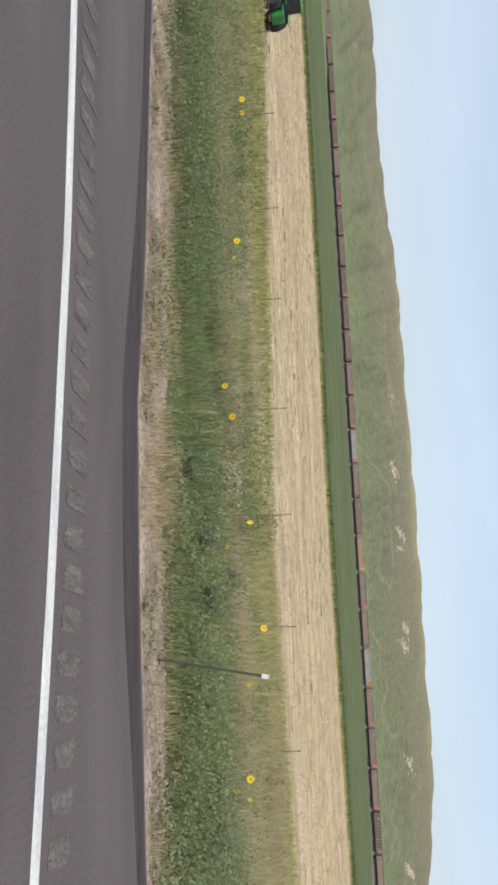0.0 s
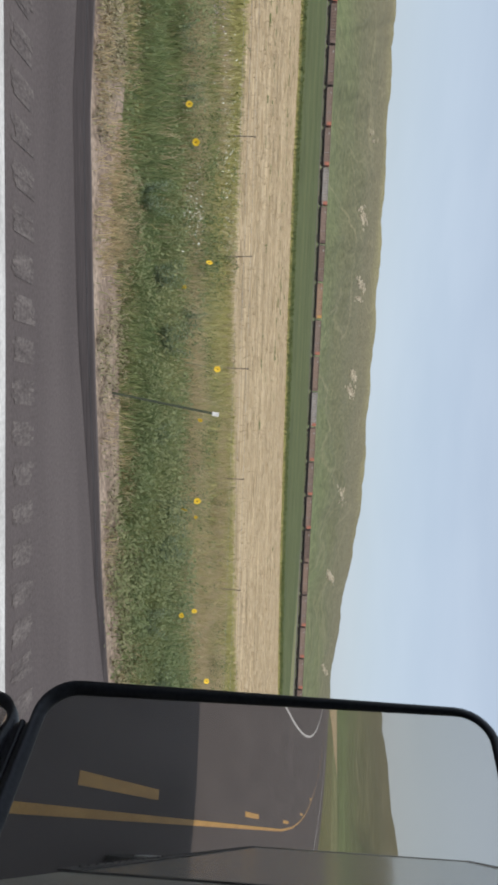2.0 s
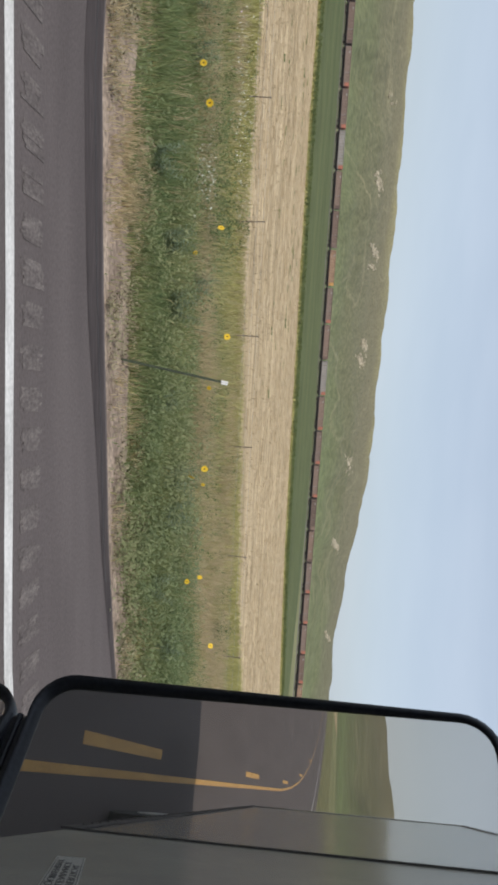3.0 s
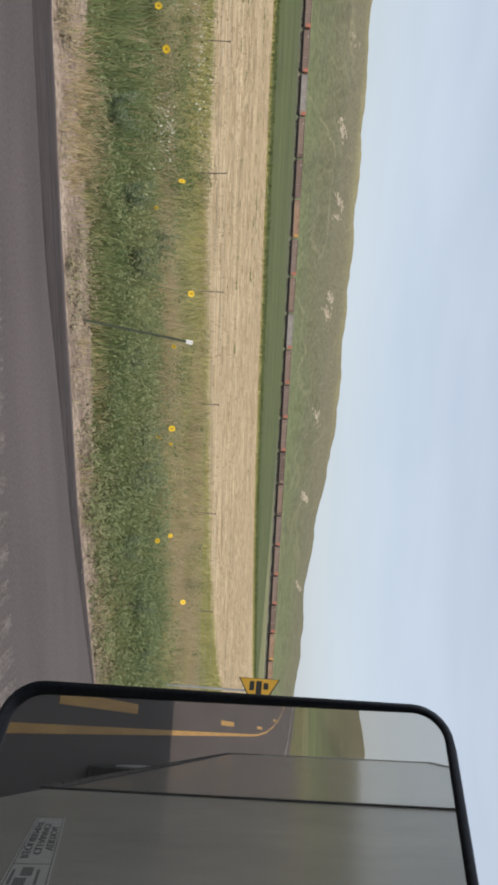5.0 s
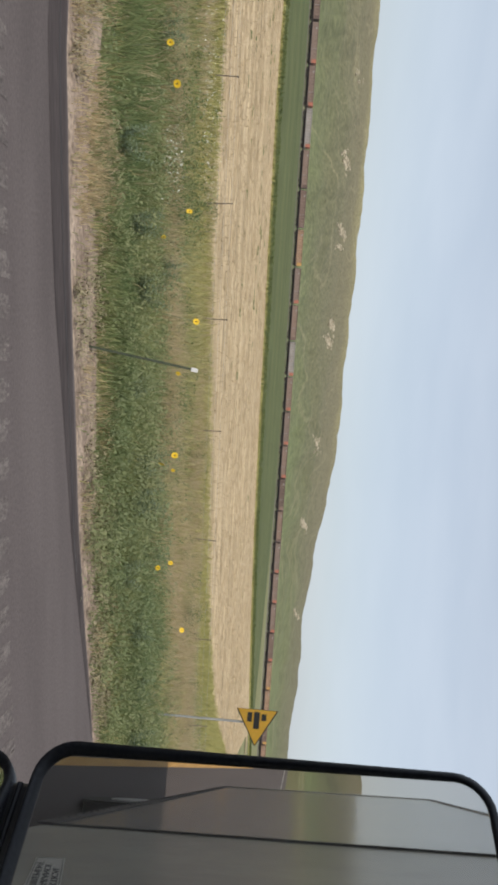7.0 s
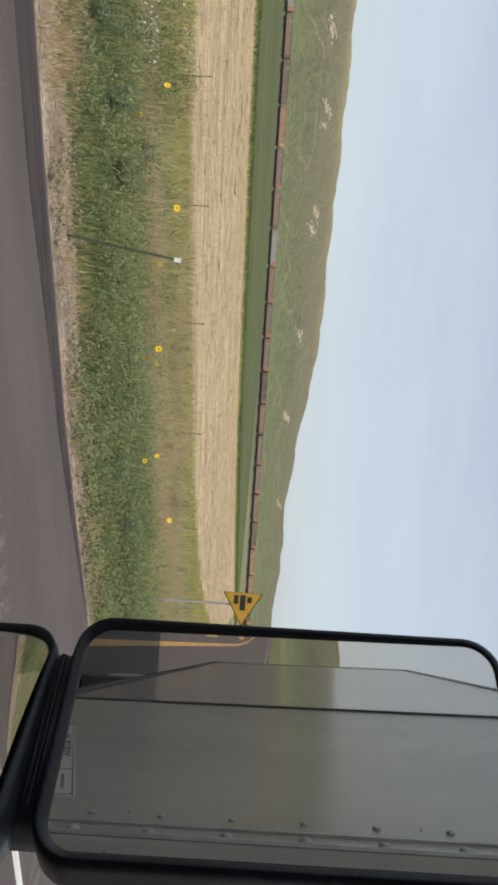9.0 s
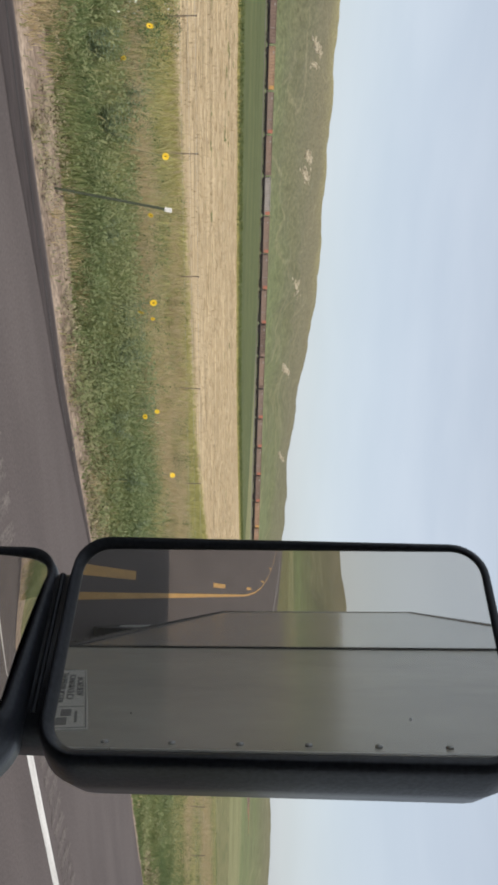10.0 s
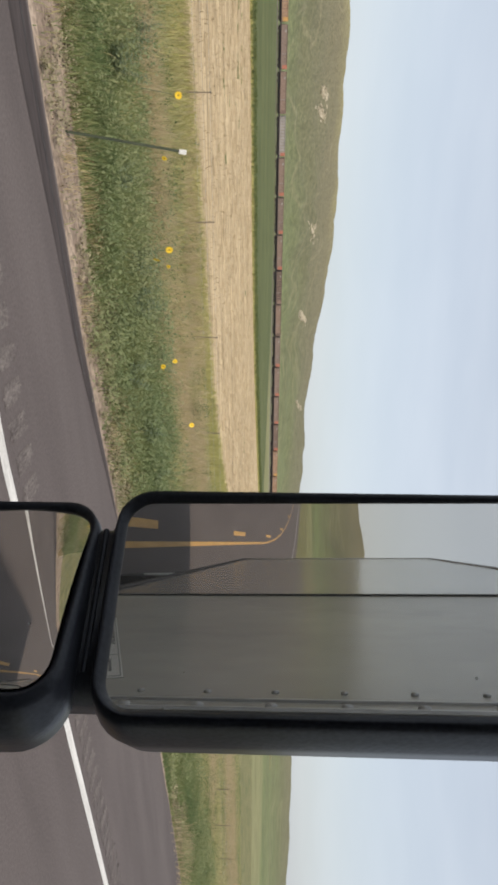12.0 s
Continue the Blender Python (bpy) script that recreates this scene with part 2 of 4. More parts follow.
def mirror_material(name, tint):
    m = bpy.data.materials.new(name)
    m.use_nodes = True
    n, l = m.node_tree.nodes, m.node_tree.links
    b = n["Principled BSDF"]
    b.inputs["Metallic"].default_value, b.inputs["Roughness"].default_value = 1.0, 0.004
    mottle = n.new("ShaderNodeTexNoise")
    mottle.inputs["Scale"].default_value, mottle.inputs["Detail"].default_value = 14.0, 8.0
    ramp = n.new("ShaderNodeValToRGB")
    ramp.color_ramp.elements[0].position, ramp.color_ramp.elements[0].color = 0.35, (*[c * 0.93 for c in tint], 1)
    ramp.color_ramp.elements[1].position, ramp.color_ramp.elements[1].color = 0.7, (*tint, 1)
    tc = n.new("ShaderNodeTexCoord")
    l.new(tc.outputs["Object"], mottle.inputs["Vector"])
    l.new(mottle.outputs["Fac"], ramp.inputs["Fac"])
    l.new(ramp.outputs["Color"], b.inputs["Base Color"])
    # a thin uneven diffuse film over the whole glass, raising its darkest tones
    film = n.new("ShaderNodeBsdfDiffuse")
    film.inputs["Color"].default_value = (0.45, 0.42, 0.38, 1)
    spots = n.new("ShaderNodeTexVoronoi")
    spots.inputs["Scale"].default_value = 27.0
    l.new(tc.outputs["Object"], spots.inputs["Vector"])
    dots = n.new("ShaderNodeMapRange")
    dots.inputs["From Min"].default_value, dots.inputs["From Max"].default_value = 0.018, 0.042
    dots.inputs["To Min"].default_value, dots.inputs["To Max"].default_value = 0.55, 0.0
    l.new(spots.outputs["Distance"], dots.inputs["Value"])
    both = n.new("ShaderNodeMath")
    both.operation, both.use_clamp = "ADD", True
    mix = n.new("ShaderNodeMixShader")
    cover = n.new("ShaderNodeMapRange")
    cover.inputs["From Min"].default_value, cover.inputs["From Max"].default_value = 0.3, 0.75
    cover.inputs["To Min"].default_value, cover.inputs["To Max"].default_value = 0.14, 0.23
    l.new(mottle.outputs["Fac"], cover.inputs["Value"])
    l.new(cover.outputs["Result"], both.inputs[0])
    l.new(dots.outputs["Result"], both.inputs[1])
    l.new(both.outputs["Value"], mix.inputs["Fac"])
    l.new(b.outputs["BSDF"], mix.inputs[1])
    l.new(film.outputs["BSDF"], mix.inputs[2])
    l.new(mix.outputs["Shader"], n["Material Output"].inputs["Surface"])
    return m


MIRROR = mirror_material("mirror glass", (0.81, 0.78, 0.725))


def hill_material():
    """Rough pasture: brighter at the foot, olive higher up, paler along the tops, with thin pale lines."""
    m = bpy.data.materials.new("hill pasture")
    m.use_nodes = True
    n, l = m.node_tree.nodes, m.node_tree.links
    b = n["Principled BSDF"]
    b.inputs["Roughness"].default_value, b.inputs["Specular IOR Level"].default_value = 1.0, 0.1
    tc = n.new("ShaderNodeTexCoord")
    sep = n.new("ShaderNodeSeparateXYZ")
    l.new(tc.outputs["Object"], sep.inputs["Vector"])
    big = n.new("ShaderNodeTexNoise")
    big.inputs["Scale"].default_value, big.inputs["Detail"].default_value = 0.014, 7.0
    big.inputs["Roughness"].default_value = 0.62
    slope = n.new("ShaderNodeMapping")
    slope.inputs["Scale"].default_value = (1.0, 0.16, 1.6)       # the flanks are seen almost edge on
    l.new(tc.outputs["Object"], slope.inputs["Vector"])
    l.new(slope.outputs["Vector"], big.inputs["Vector"])
    lift = n.new("ShaderNodeMath")
    lift.operation = "MULTIPLY_ADD"
    lift.inputs[1].default_value, lift.inputs[2].default_value = 46.0, -23.0
    l.new(big.outputs["Fac"], lift.inputs[0])
    add = n.new("ShaderNodeMath")
    l.new(sep.outputs["Z"], add.inputs[0])
    l.new(lift.outputs["Value"], add.inputs[1])
    rng = n.new("ShaderNodeMapRange")
    rng.inputs["From Min"].default_value, rng.inputs["From Max"].default_value = -5.0, 105.0
    l.new(add.outputs["Value"], rng.inputs["Value"])
    # the distance haze is put into these colours as lower saturation
    ramp = n.new("ShaderNodeValToRGB")
    ramp.color_ramp.elements[0].position, ramp.color_ramp.elements[0].color = 0.02, (0.146, 0.176, 0.082, 1)
    ramp.color_ramp.elements[1].position, ramp.color_ramp.elements[1].color = 1.0, (0.240, 0.217, 0.118, 1)
    for p, c in ((0.12, (0.138, 0.150, 0.078, 1)), (0.26, (0.138, 0.138, 0.080, 1)), (0.50, (0.152, 0.143, 0.090, 1)), (0.78, (0.166, 0.151, 0.095, 1))):
        el = ramp.color_ramp.elements.new(p)
        el.color = c
    l.new(rng.outputs["Result"], ramp.inputs["Fac"])
    fine = n.new("ShaderNodeTexNoise")
    fine.inputs["Scale"].default_value, fine.inputs["Detail"].default_value = 0.30, 9.0
    fine.inputs["Roughness"].default_value = 0.7
    l.new(slope.outputs["Vector"], fine.inputs["Vector"])
    g = n.new("ShaderNodeMapRange")
    g.inputs["From Min"].default_value, g.inputs["From Max"].default_value = 0.3, 0.7
    g.inputs["To Min"].default_value, g.inputs["To Max"].default_value = 0.58, 1.34
    l.new(fine.outputs["Fac"], g.inputs["Value"])
    # thin pale broken lines that follow one level of a noise
    pale_line = n.new("ShaderNodeTexNoise")
    pale_line.inputs["Scale"].default_value, pale_line.inputs["Detail"].default_value = 0.0075, 3.0
    pale_line.inputs["Distortion"].default_value = 0.6
    l.new(slope.outputs["Vector"], pale_line.inputs["Vector"])
    off = n.new("ShaderNodeMath")
    off.operation = "SUBTRACT"
    off.inputs[1].default_value = 0.52
    l.new(pale_line.outputs["Fac"], off.inputs[0])
    mag = n.new("ShaderNodeMath")
    mag.operation = "ABSOLUTE"
    l.new(off.outputs["Value"], mag.inputs[0])
    thin = n.new("ShaderNodeMapRange")
    thin.inputs["From Min"].default_value, thin.inputs["From Max"].default_value = 0.003, 0.013
    thin.inputs["To Min"].default_value, thin.inputs["To Max"].default_value = 0.36, 0.0
    l.new(mag.outputs["Value"], thin.inputs["Value"])
    broken = n.new("ShaderNodeMath")
    broken.operation = "MULTIPLY"
    l.new(thin.outputs["Result"], broken.inputs[0])
    l.new(big.outputs["Fac"], broken.inputs[1])
    # lays the pale line colour over the pasture tones
    worn = n.new("ShaderNodeMix")
    worn.data_type = "RGBA"
    worn.inputs["B"].default_value = (0.36, 0.32, 0.20, 1)
    l.new(broken.outputs["Value"], worn.inputs["Factor"])
    l.new(ramp.outputs["Color"], worn.inputs["A"])
    mul = n.new("ShaderNodeVectorMath")
    mul.operation = "SCALE"
    l.new(worn.outputs["Result"], mul.inputs[0])
    l.new(g.outputs["Result"], mul.inputs["Scale"])
    l.new(mul.outputs["Vector"], b.inputs["Base Color"])
    return m


HILL = hill_material()

# ---- mesh helpers ----
def link_mesh(name, me, material_, parent=None, label=""):
    if material_ is not None:
        me.materials.append(material_)
    ob = new(name, me)
    if parent is not None:
        ob.parent = parent
    if label:
        ob["label"] = label
    return ob


def part(name, bm, material_, parent=None, label="", smooth=False):
    me = bpy.data.meshes.new(name)
    bm.normal_update()
    bm.to_mesh(me)
    bm.free()
    if smooth:
        me.polygons.foreach_set("use_smooth", [True] * len(me.polygons))
    return link_mesh(name, me, material_, parent, label)


def raw(name, verts, faces, material_, parent=None, label="", smooth=False):
    me = bpy.data.meshes.new(name)
    me.from_pydata(verts, [], faces)
    me.update()
    if smooth:
        me.polygons.foreach_set("use_smooth", [True] * len(me.polygons))
    return link_mesh(name, me, material_, parent, label)


def thing(name, label, category, group="", kind="", at=None):
    ob = new(name)
    ob.empty_display_size = 0.2
    if at is not None:
        ob.matrix_basis = at
    return tagged(ob, label, category, group, kind)


def add_box(bm, x0, x1, y0, y1, z0, z1, bevel=0.0):
    made = bmesh.ops.create_cube(bm, size=1.0)["verts"]
    for v in made:
        v.co = Vector((x0 + (v.co.x + 0.5) * (x1 - x0), y0 + (v.co.y + 0.5) * (y1 - y0), z0 + (v.co.z + 0.5) * (z1 - z0)))
    if bevel:
        edges = {ed for v in made for ed in v.link_edges}
        bmesh.ops.bevel(bm, geom=list(edges), offset=bevel, segments=2, profile=0.6, affect="EDGES")
    return bm


def box(*a, **k):
    return add_box(bmesh.new(), *a, **k)


def add_rod(bm, p, q, r0, r1=None, sides=10):
    p, q = Vector(p), Vector(q)
    turn = (q - p).to_track_quat("Z", "Y").to_matrix().to_4x4()
    bmesh.ops.create_cone(bm, cap_ends=True, segments=sides, radius1=r0, radius2=r0 if r1 is None else r1, depth=(q - p).length,
                          matrix=Matrix.Translation((p + q) / 2) @ turn)
    return bm


def rod(p, q, r0, r1=None, sides=10):
    return add_rod(bmesh.new(), p, q, r0, r1, sides)


rng = np.random.default_rng(7)


def soft_noise(x, y, scale, seed=0.0):
    """Smooth value noise on arrays, 0 to 1."""
    u, v = np.asarray(x) / scale + 31.7 * seed + 500, np.asarray(y) / scale + 17.3 * seed + 500
    i, j = np.floor(u), np.floor(v)
    fu, fv = u - i, v - j
    fu, fv = fu * fu * (3 - 2 * fu), fv * fv * (3 - 2 * fv)

    def h(a_, b_):
        s = np.sin(a_ * 127.1 + b_ * 311.7 + seed * 74.7) * 43758.5453
        return s - np.floor(s)

    return (h(i, j) * (1 - fu) + h(i + 1, j) * fu) * (1 - fv) + (h(i, j + 1) * (1 - fu) + h(i + 1, j + 1) * fu) * fv


def fractal(x, y, scale, seed=0.0, octaves=4):
    total, amp, norm = 0.0, 1.0, 0.0
    for o in range(octaves):
        total = total + amp * soft_noise(x, y, scale / 2 ** o, seed + o)
        norm += amp
        amp *= 0.5
    return total / norm


def array_mesh(name, verts, loops, starts, totals, material_, parent=None, smooth=False):
    me = bpy.data.meshes.new(name)
    me.vertices.add(len(verts))
    me.vertices.foreach_set("co", np.ascontiguousarray(verts, dtype=np.float32).ravel())
    me.loops.add(len(loops))
    me.loops.foreach_set("vertex_index", np.ascontiguousarray(loops, dtype=np.int32))
    me.polygons.add(len(starts))
    me.polygons.foreach_set("loop_start", np.ascontiguousarray(starts, dtype=np.int32))
    me.polygons.foreach_set("loop_total", np.ascontiguousarray(totals, dtype=np.int32))
    if smooth:
        me.polygons.foreach_set("use_smooth", np.ones(len(starts), dtype=bool))
    me.update(calc_edges=True)
    return link_mesh(name, me, material_, parent)


def blades(name, x, y, height, width, lean, material_, z=0.0):
    """Bent, tapering blades: a quad below and a triangle above, one island each."""
    n = len(x)
    z = np.zeros(n) + z
    turn, tip = rng.uniform(0, 2 * np.pi, n), rng.uniform(0, 2 * np.pi, n)
    sx, sy = np.cos(turn) * width / 2, np.sin(turn) * width / 2
    lx, ly = np.cos(tip) * lean * height, np.sin(tip) * lean * height
    v = np.empty((n, 5, 3))
    v[:, 0] = np.stack([x - sx, y - sy, z - 0.02], 1)
    v[:, 1] = np.stack([x + sx, y + sy, z - 0.02], 1)
    v[:, 2] = np.stack([x + sx * 0.8 + lx * 0.35, y + sy * 0.8 + ly * 0.35, z + height * 0.58], 1)
    v[:, 3] = np.stack([x - sx * 0.8 + lx * 0.35, y - sy * 0.8 + ly * 0.35, z + height * 0.58], 1)
    v[:, 4] = np.stack([x + lx, y + ly, z + height], 1)
    base = (np.arange(n) * 5)[:, None]
    loops = (base + np.array([[0, 1, 2, 3, 3, 2, 4]])).ravel()
    starts = (np.arange(n)[:, None] * 7 + np.array([[0, 4]])).ravel()
    totals = np.tile([4, 3], n)
    return array_mesh(name, v.reshape(-1, 3), loops, starts, totals, material_)


def leaves(name, x, y, z, size, material_):
    """Folded pointed leaves, each a pair of quads' worth of two triangles along a midrib."""
    n = len(x)
    turn, rise = rng.uniform(0, 2 * np.pi, n), rng.uniform(-0.15, 1.2, n)
    dx, dy, dz = np.cos(turn) * np.cos(rise), np.sin(turn) * np.cos(rise), np.sin(rise)
    px, py = -np.sin(turn), np.cos(turn)
    wide = size * rng.uniform(0.13, 0.26, n)
    v = np.empty((n, 4, 3))
    v[:, 0] = np.stack([x, y, z], 1)
    v[:, 1] = np.stack([x + dx * size * 0.5 + px * wide, y + dy * size * 0.5 + py * wide, z + dz * size * 0.5 + 0.2 * wide], 1)
    v[:, 2] = np.stack([x + dx * size, y + dy * size, z + dz * size * 0.8], 1)
    v[:, 3] = np.stack([x + dx * size * 0.5 - px * wide, y + dy * size * 0.5 - py * wide, z + dz * size * 0.5 + 0.2 * wide], 1)
    base = (np.arange(n) * 4)[:, None]
    loops = (base + np.array([[0, 1, 2, 0, 2, 3]])).ravel()
    starts = (np.arange(n)[:, None] * 6 + np.array([[0, 3]])).ravel()
    return array_mesh(name, v.reshape(-1, 3), loops, starts, np.tile([3, 3], n), material_)


def lying(name, x, y, length, width, material_):
    """Flat stalks that lie roughly along the rows, slightly arched."""
    n = len(x)
    turn = rng.normal(0, 0.10, n)
    c, s_ = np.cos(turn) * length / 2, np.sin(turn) * length / 2
    z0, z1 = rng.uniform(0.0, 0.03, n), rng.uniform(0.01, 0.06, n)
    v = np.empty((n, 4, 3))
    v[:, 0] = np.stack([x - c, y - s_ - width / 2, z0], 1)
    v[:, 1] = np.stack([x + c, y + s_ - width / 2, z0], 1)
    v[:, 2] = np.stack([x + c, y + s_ + width / 2, z1], 1)
    v[:, 3] = np.stack([x - c, y - s_ + width / 2, z1], 1)
    return array_mesh(name, v.reshape(-1, 3), np.arange(n * 4), np.arange(n) * 4, np.full(n, 4), material_)


# ---- ground, road ----
def bend(x):
    """The road's sideways drift: behind the truck it curves away."""
    x = np.asarray(x, dtype=float)
    return np.where(x < -28, (x + 28) ** 2 / 420.0, 0.0)


XS = np.concatenate([np.arange(-330, -30, 6.0), np.arange(-30, -14, 1.0), np.arange(-14, 34, 0.3), np.arange(34, 80, 2.0), np.arange(80, 1500, 40.0)])


def shoulder(x):
    """Where the asphalt ends: the paved shoulder widens ahead of the truck."""
    return np.interp(x, [-30, -8, -4, -2, 0, 3, 5.5, 9, 13, 17, 25, 60], [7.60, 7.52, 7.26, 7.00, 7.06, 7.34, 7.80, 8.42, 8.92, 9.38, 10.1, 10.6])


def edge_line_y(x):
    return np.interp(x, [-30, -3, 0, 3, 7, 10, 14, 60], [5.06, 5.04, 4.92, 4.74, 4.88, 5.02, 5.18, 5.6])


def from_edge(x, y):
    """Moves what was laid out for a shoulder 7.06 m away to the true edge, less so farther out."""
    return y + (shoulder(x) - 7.06) * np.clip((16 - y) / 8, 0, 1)


def dirt_width(x):
    return np.interp(x, [-9, -3, 2, 5, 8, 60], [1.35, 1.15, 0.85, 0.50, 0.16, 0.10])


def strip(name, y0, y1, z, material_, x0=-330, x1=1500, parent=None, thick=0.0, wavy0=None, wavy1=None):
    """A ribbon that runs along the road between two offsets, with its own thickness."""
    xs = XS[(XS >= x0) & (XS <= x1)]
    a_ = bend(xs) + y0 + (wavy0(xs) if wavy0 else 0)
    b_ = bend(xs) + y1 + (wavy1(xs) if wavy1 else 0)
    n = len(xs)
    verts = [(x, y, z) for x, y in zip(xs, a_)] + [(x, y, z) for x, y in zip(xs, b_)]
    faces = [(i, i + 1, n + i + 1, n + i) for i in range(n - 1)]
    if thick:
        verts += [(x, y, z - thick) for x, y in zip(xs, a_)] + [(x, y, z - thick) for x, y in zip(xs, b_)]
        faces += [(2 * n + i, 2 * n + i + 1, i + 1, i) for i in range(n - 1)] + [(n + i, n + i + 1, 3 * n + i + 1, 3 * n + i) for i in range(n - 1)]
    return raw(name, verts, faces, material_, parent)


def build_ground():
    far = [-4200, -1500, -600, -300, -150, -60, 0, 60, 150, 300, 600, 1500, 4200]
    verts = [(x, y, -0.10) for y in far for x in far]
    n = len(far)
    faces = [(j * n + i, j * n + i + 1, (j + 1) * n + i + 1, (j + 1) * n + i) for j in range(n - 1) for i in range(n - 1)]
    tagged(raw("ground", verts, faces, PLAIN), "flat grassland stretching to the hills", "ground", kind="structure")
    crumbled = lambda x: 0.07 * (fractal(x, x * 0, 0.9, 6.0) - 0.5) + 0.05 * np.clip((x - 3) / 4, 0, 1) * (fractal(x, x * 0, 0.7, 7.0) - 0.5)
    road = tagged(strip("road", -6.0, 0.0, 0.0, ASPHALT, thick=0.09, wavy1=lambda x: shoulder(x) + crumbled(x)), "worn grey-brown asphalt two-lane highway", "road", kind="structure")
    strip("edge_line", -0.07, 0.07, 0.004, WHITE_LINE, parent=road, wavy0=edge_line_y, wavy1=edge_line_y)["label"] = "white painted edge line"
    strip("edge_line", -3.70, -3.56, 0.004, WHITE_LINE, parent=road)["label"] = "white painted edge line"
    strip("centre_line", 0.44, 0.52, 0.004, YELLOW_LINE, parent=road)["label"] = "solid yellow centre line"
    dash = None
    for k in range(-4, 12):
        if dash is None:
            dash = part("lane_dash", box(-1.55, 1.55, -0.06, 0.06, -0.002, 0.0045), YELLOW_LINE, road, "broken yellow centre line")
        else:
            dash = link_mesh("lane_dash", dash.data, None, road, "broken yellow centre line")
        x = k * 12.2 - 7.2
        dash.location = (x, 0.76 + float(bend(x)), 0)
    bm = bmesh.new()
    x = -16.0
    while x < 70:
        y_line = float(edge_line_y(x)) - 4.83
        for k in range(7):
            xk = x + 0.027 * k + random.uniform(-.006, .006)
            w, y0, y1 = random.uniform(0.028, 0.044), y_line + 5.03 + random.uniform(-.03, .05), y_line + 5.40 + random.uniform(-.07, .04)
            z = 0.0030 + 0.0005 * k
            vs = [bm.verts.new(c) for c in ((xk, y0, z), (xk + w, y0, z), (xk + w + 0.05, y1, z), (xk + 0.05, y1, z))]
            bm.faces.new(vs)
        x += 0.33
    tagged(part("rumble_strip", bm, WORN, road, "row of milled rumble strip grooves"), kind="stuff")
    # a darker band along the asphalt's outer edge, narrowing ahead
    dark_from = lambda x: shoulder(x) - 0.06 - 0.44 * np.clip((6.5 - x) / 6.0, 0, 1) ** 1.3 * np.clip((x + 9) / 6, 0.5, 1) + 0.02 * np.sin(x * 1.1)
    strip("dark_edge", 0.0, -0.05, 0.003, EDGE_ASPHALT, parent=road, x1=6.4, wavy0=dark_from, wavy1=shoulder)["label"] = "dark asphalt band along the shoulder"
    crack = lambda x: shoulder(x) - 0.22 + 0.02 * np.sin(x * 0.7) + 0.03 * (fractal(x, x * 0, 0.8, 8.0) - 0.5)
    strip("edge_crack", 0.0, 0.016, 0.005, SEAM, parent=road, x1=3.5, wavy0=crack, wavy1=crack)["label"] = "thin dark crack in the dark asphalt band"
    ragged = lambda x: shoulder(x) + dirt_width(x) * (0.75 + 0.5 * fractal(x, x * 0, 1.6, 3.0))
    tagged(strip("dirt_strip", -0.15, 0.0, -0.012, DIRT, wavy0=shoulder, wavy1=ragged), "pale gravelly dirt shoulder beside the asphalt", "dirt", kind="structure")
    tagged(strip("verge", 6.6, 60.0, -0.03, SOIL), "weedy grass verge beside the road", "verge", kind="structure")
    tagged(strip("verge", -40.0, -5.95, -0.03, SOIL), "grass verge on the truck's other side", "verge", kind="structure")


def field_edge(x):
    """Where the stubble begins: it draws back from the road farther ahead."""
    x = np.asarray(x, dtype=float)
    return np.interp(x, [-40, -18, -8, 0, 7, 12, 20, 30, 42, 60], [22.0, 19.6, 17.9, 17.4, 18.8, 20.8, 26.8, 37.0, 53.0, 80.0]) + 0.5 * (fractal(x, x * 0, 6.0, 9.0) - 0.5)


def crop_line(x):
    """Where the green crop begins: it too draws away ahead."""
    return np.interp(x, [-60, -20, -12, 0, 20, 30, 50, 75, 100], [54.0, 55.0, 53.0, 55.0, 60.5, 65.0, 79.0, 97.0, 115.0])


def build_fields():
    xs = np.concatenate([np.arange(-330, -60, 10.0), np.arange(-60, 60, 1.5), np.arange(60, 70, 5.0)])
    a_, b_ = field_edge(xs), crop_line(xs) + 0.2 + 1.2 * (fractal(xs, xs * 0, 9, 5.0) - 0.5)
    a_ = np.minimum(a_, b_ - 0.3)
    n = len(xs)
    rows = 9
    verts = [(x, p + (q - p) * j / (rows - 1), -0.008) for j in range(rows) for x, p, q in zip(xs, a_, b_)]
    faces = [(j * n + i, j * n + i + 1, (j + 1) * n + i + 1, (j + 1) * n + i) for j in range(rows - 1) for i in range(n - 1)]
    tagged(raw("stubble_field", verts, faces, STUBBLE), "harvested pale straw stubble field", "field", kind="structure")
    # crop: a low slab with an uneven top
    xs = np.concatenate([np.arange(-420, -100, 20.0), np.arange(-100, 96, 2.0)])
    ys = np.concatenate([np.array([0.0, 0.15, 0.8, 2.0]), np.arange(6, 216, 15.0)])
    n = len(xs)
    edge = crop_line(xs) + 1.4 * (fractal(xs, xs * 0, 7, 11.0) - 0.5)
    verts = []
    for j, dy in enumerate(ys):
        top = 0.0 if j == 0 else (0.28 + 0.12 * (fractal(xs, xs * 0 + dy, 5, 13.0) - 0.5)) * np.clip((92 - xs) / 25, -0.1, 1)
        for x, p, z in zip(xs, edge, np.zeros(n) + top):
            verts.append((x, p + dy, z - 0.05))
    faces = [(j * n + i, j * n + i + 1, (j + 1) * n + i + 1, (j + 1) * n + i) for j in range(len(ys) - 1) for i in range(n - 1)]
    tagged(raw("crop_field", verts, faces, CROP, smooth=True), "dark green crop field behind the stubble", "field", kind="structure")


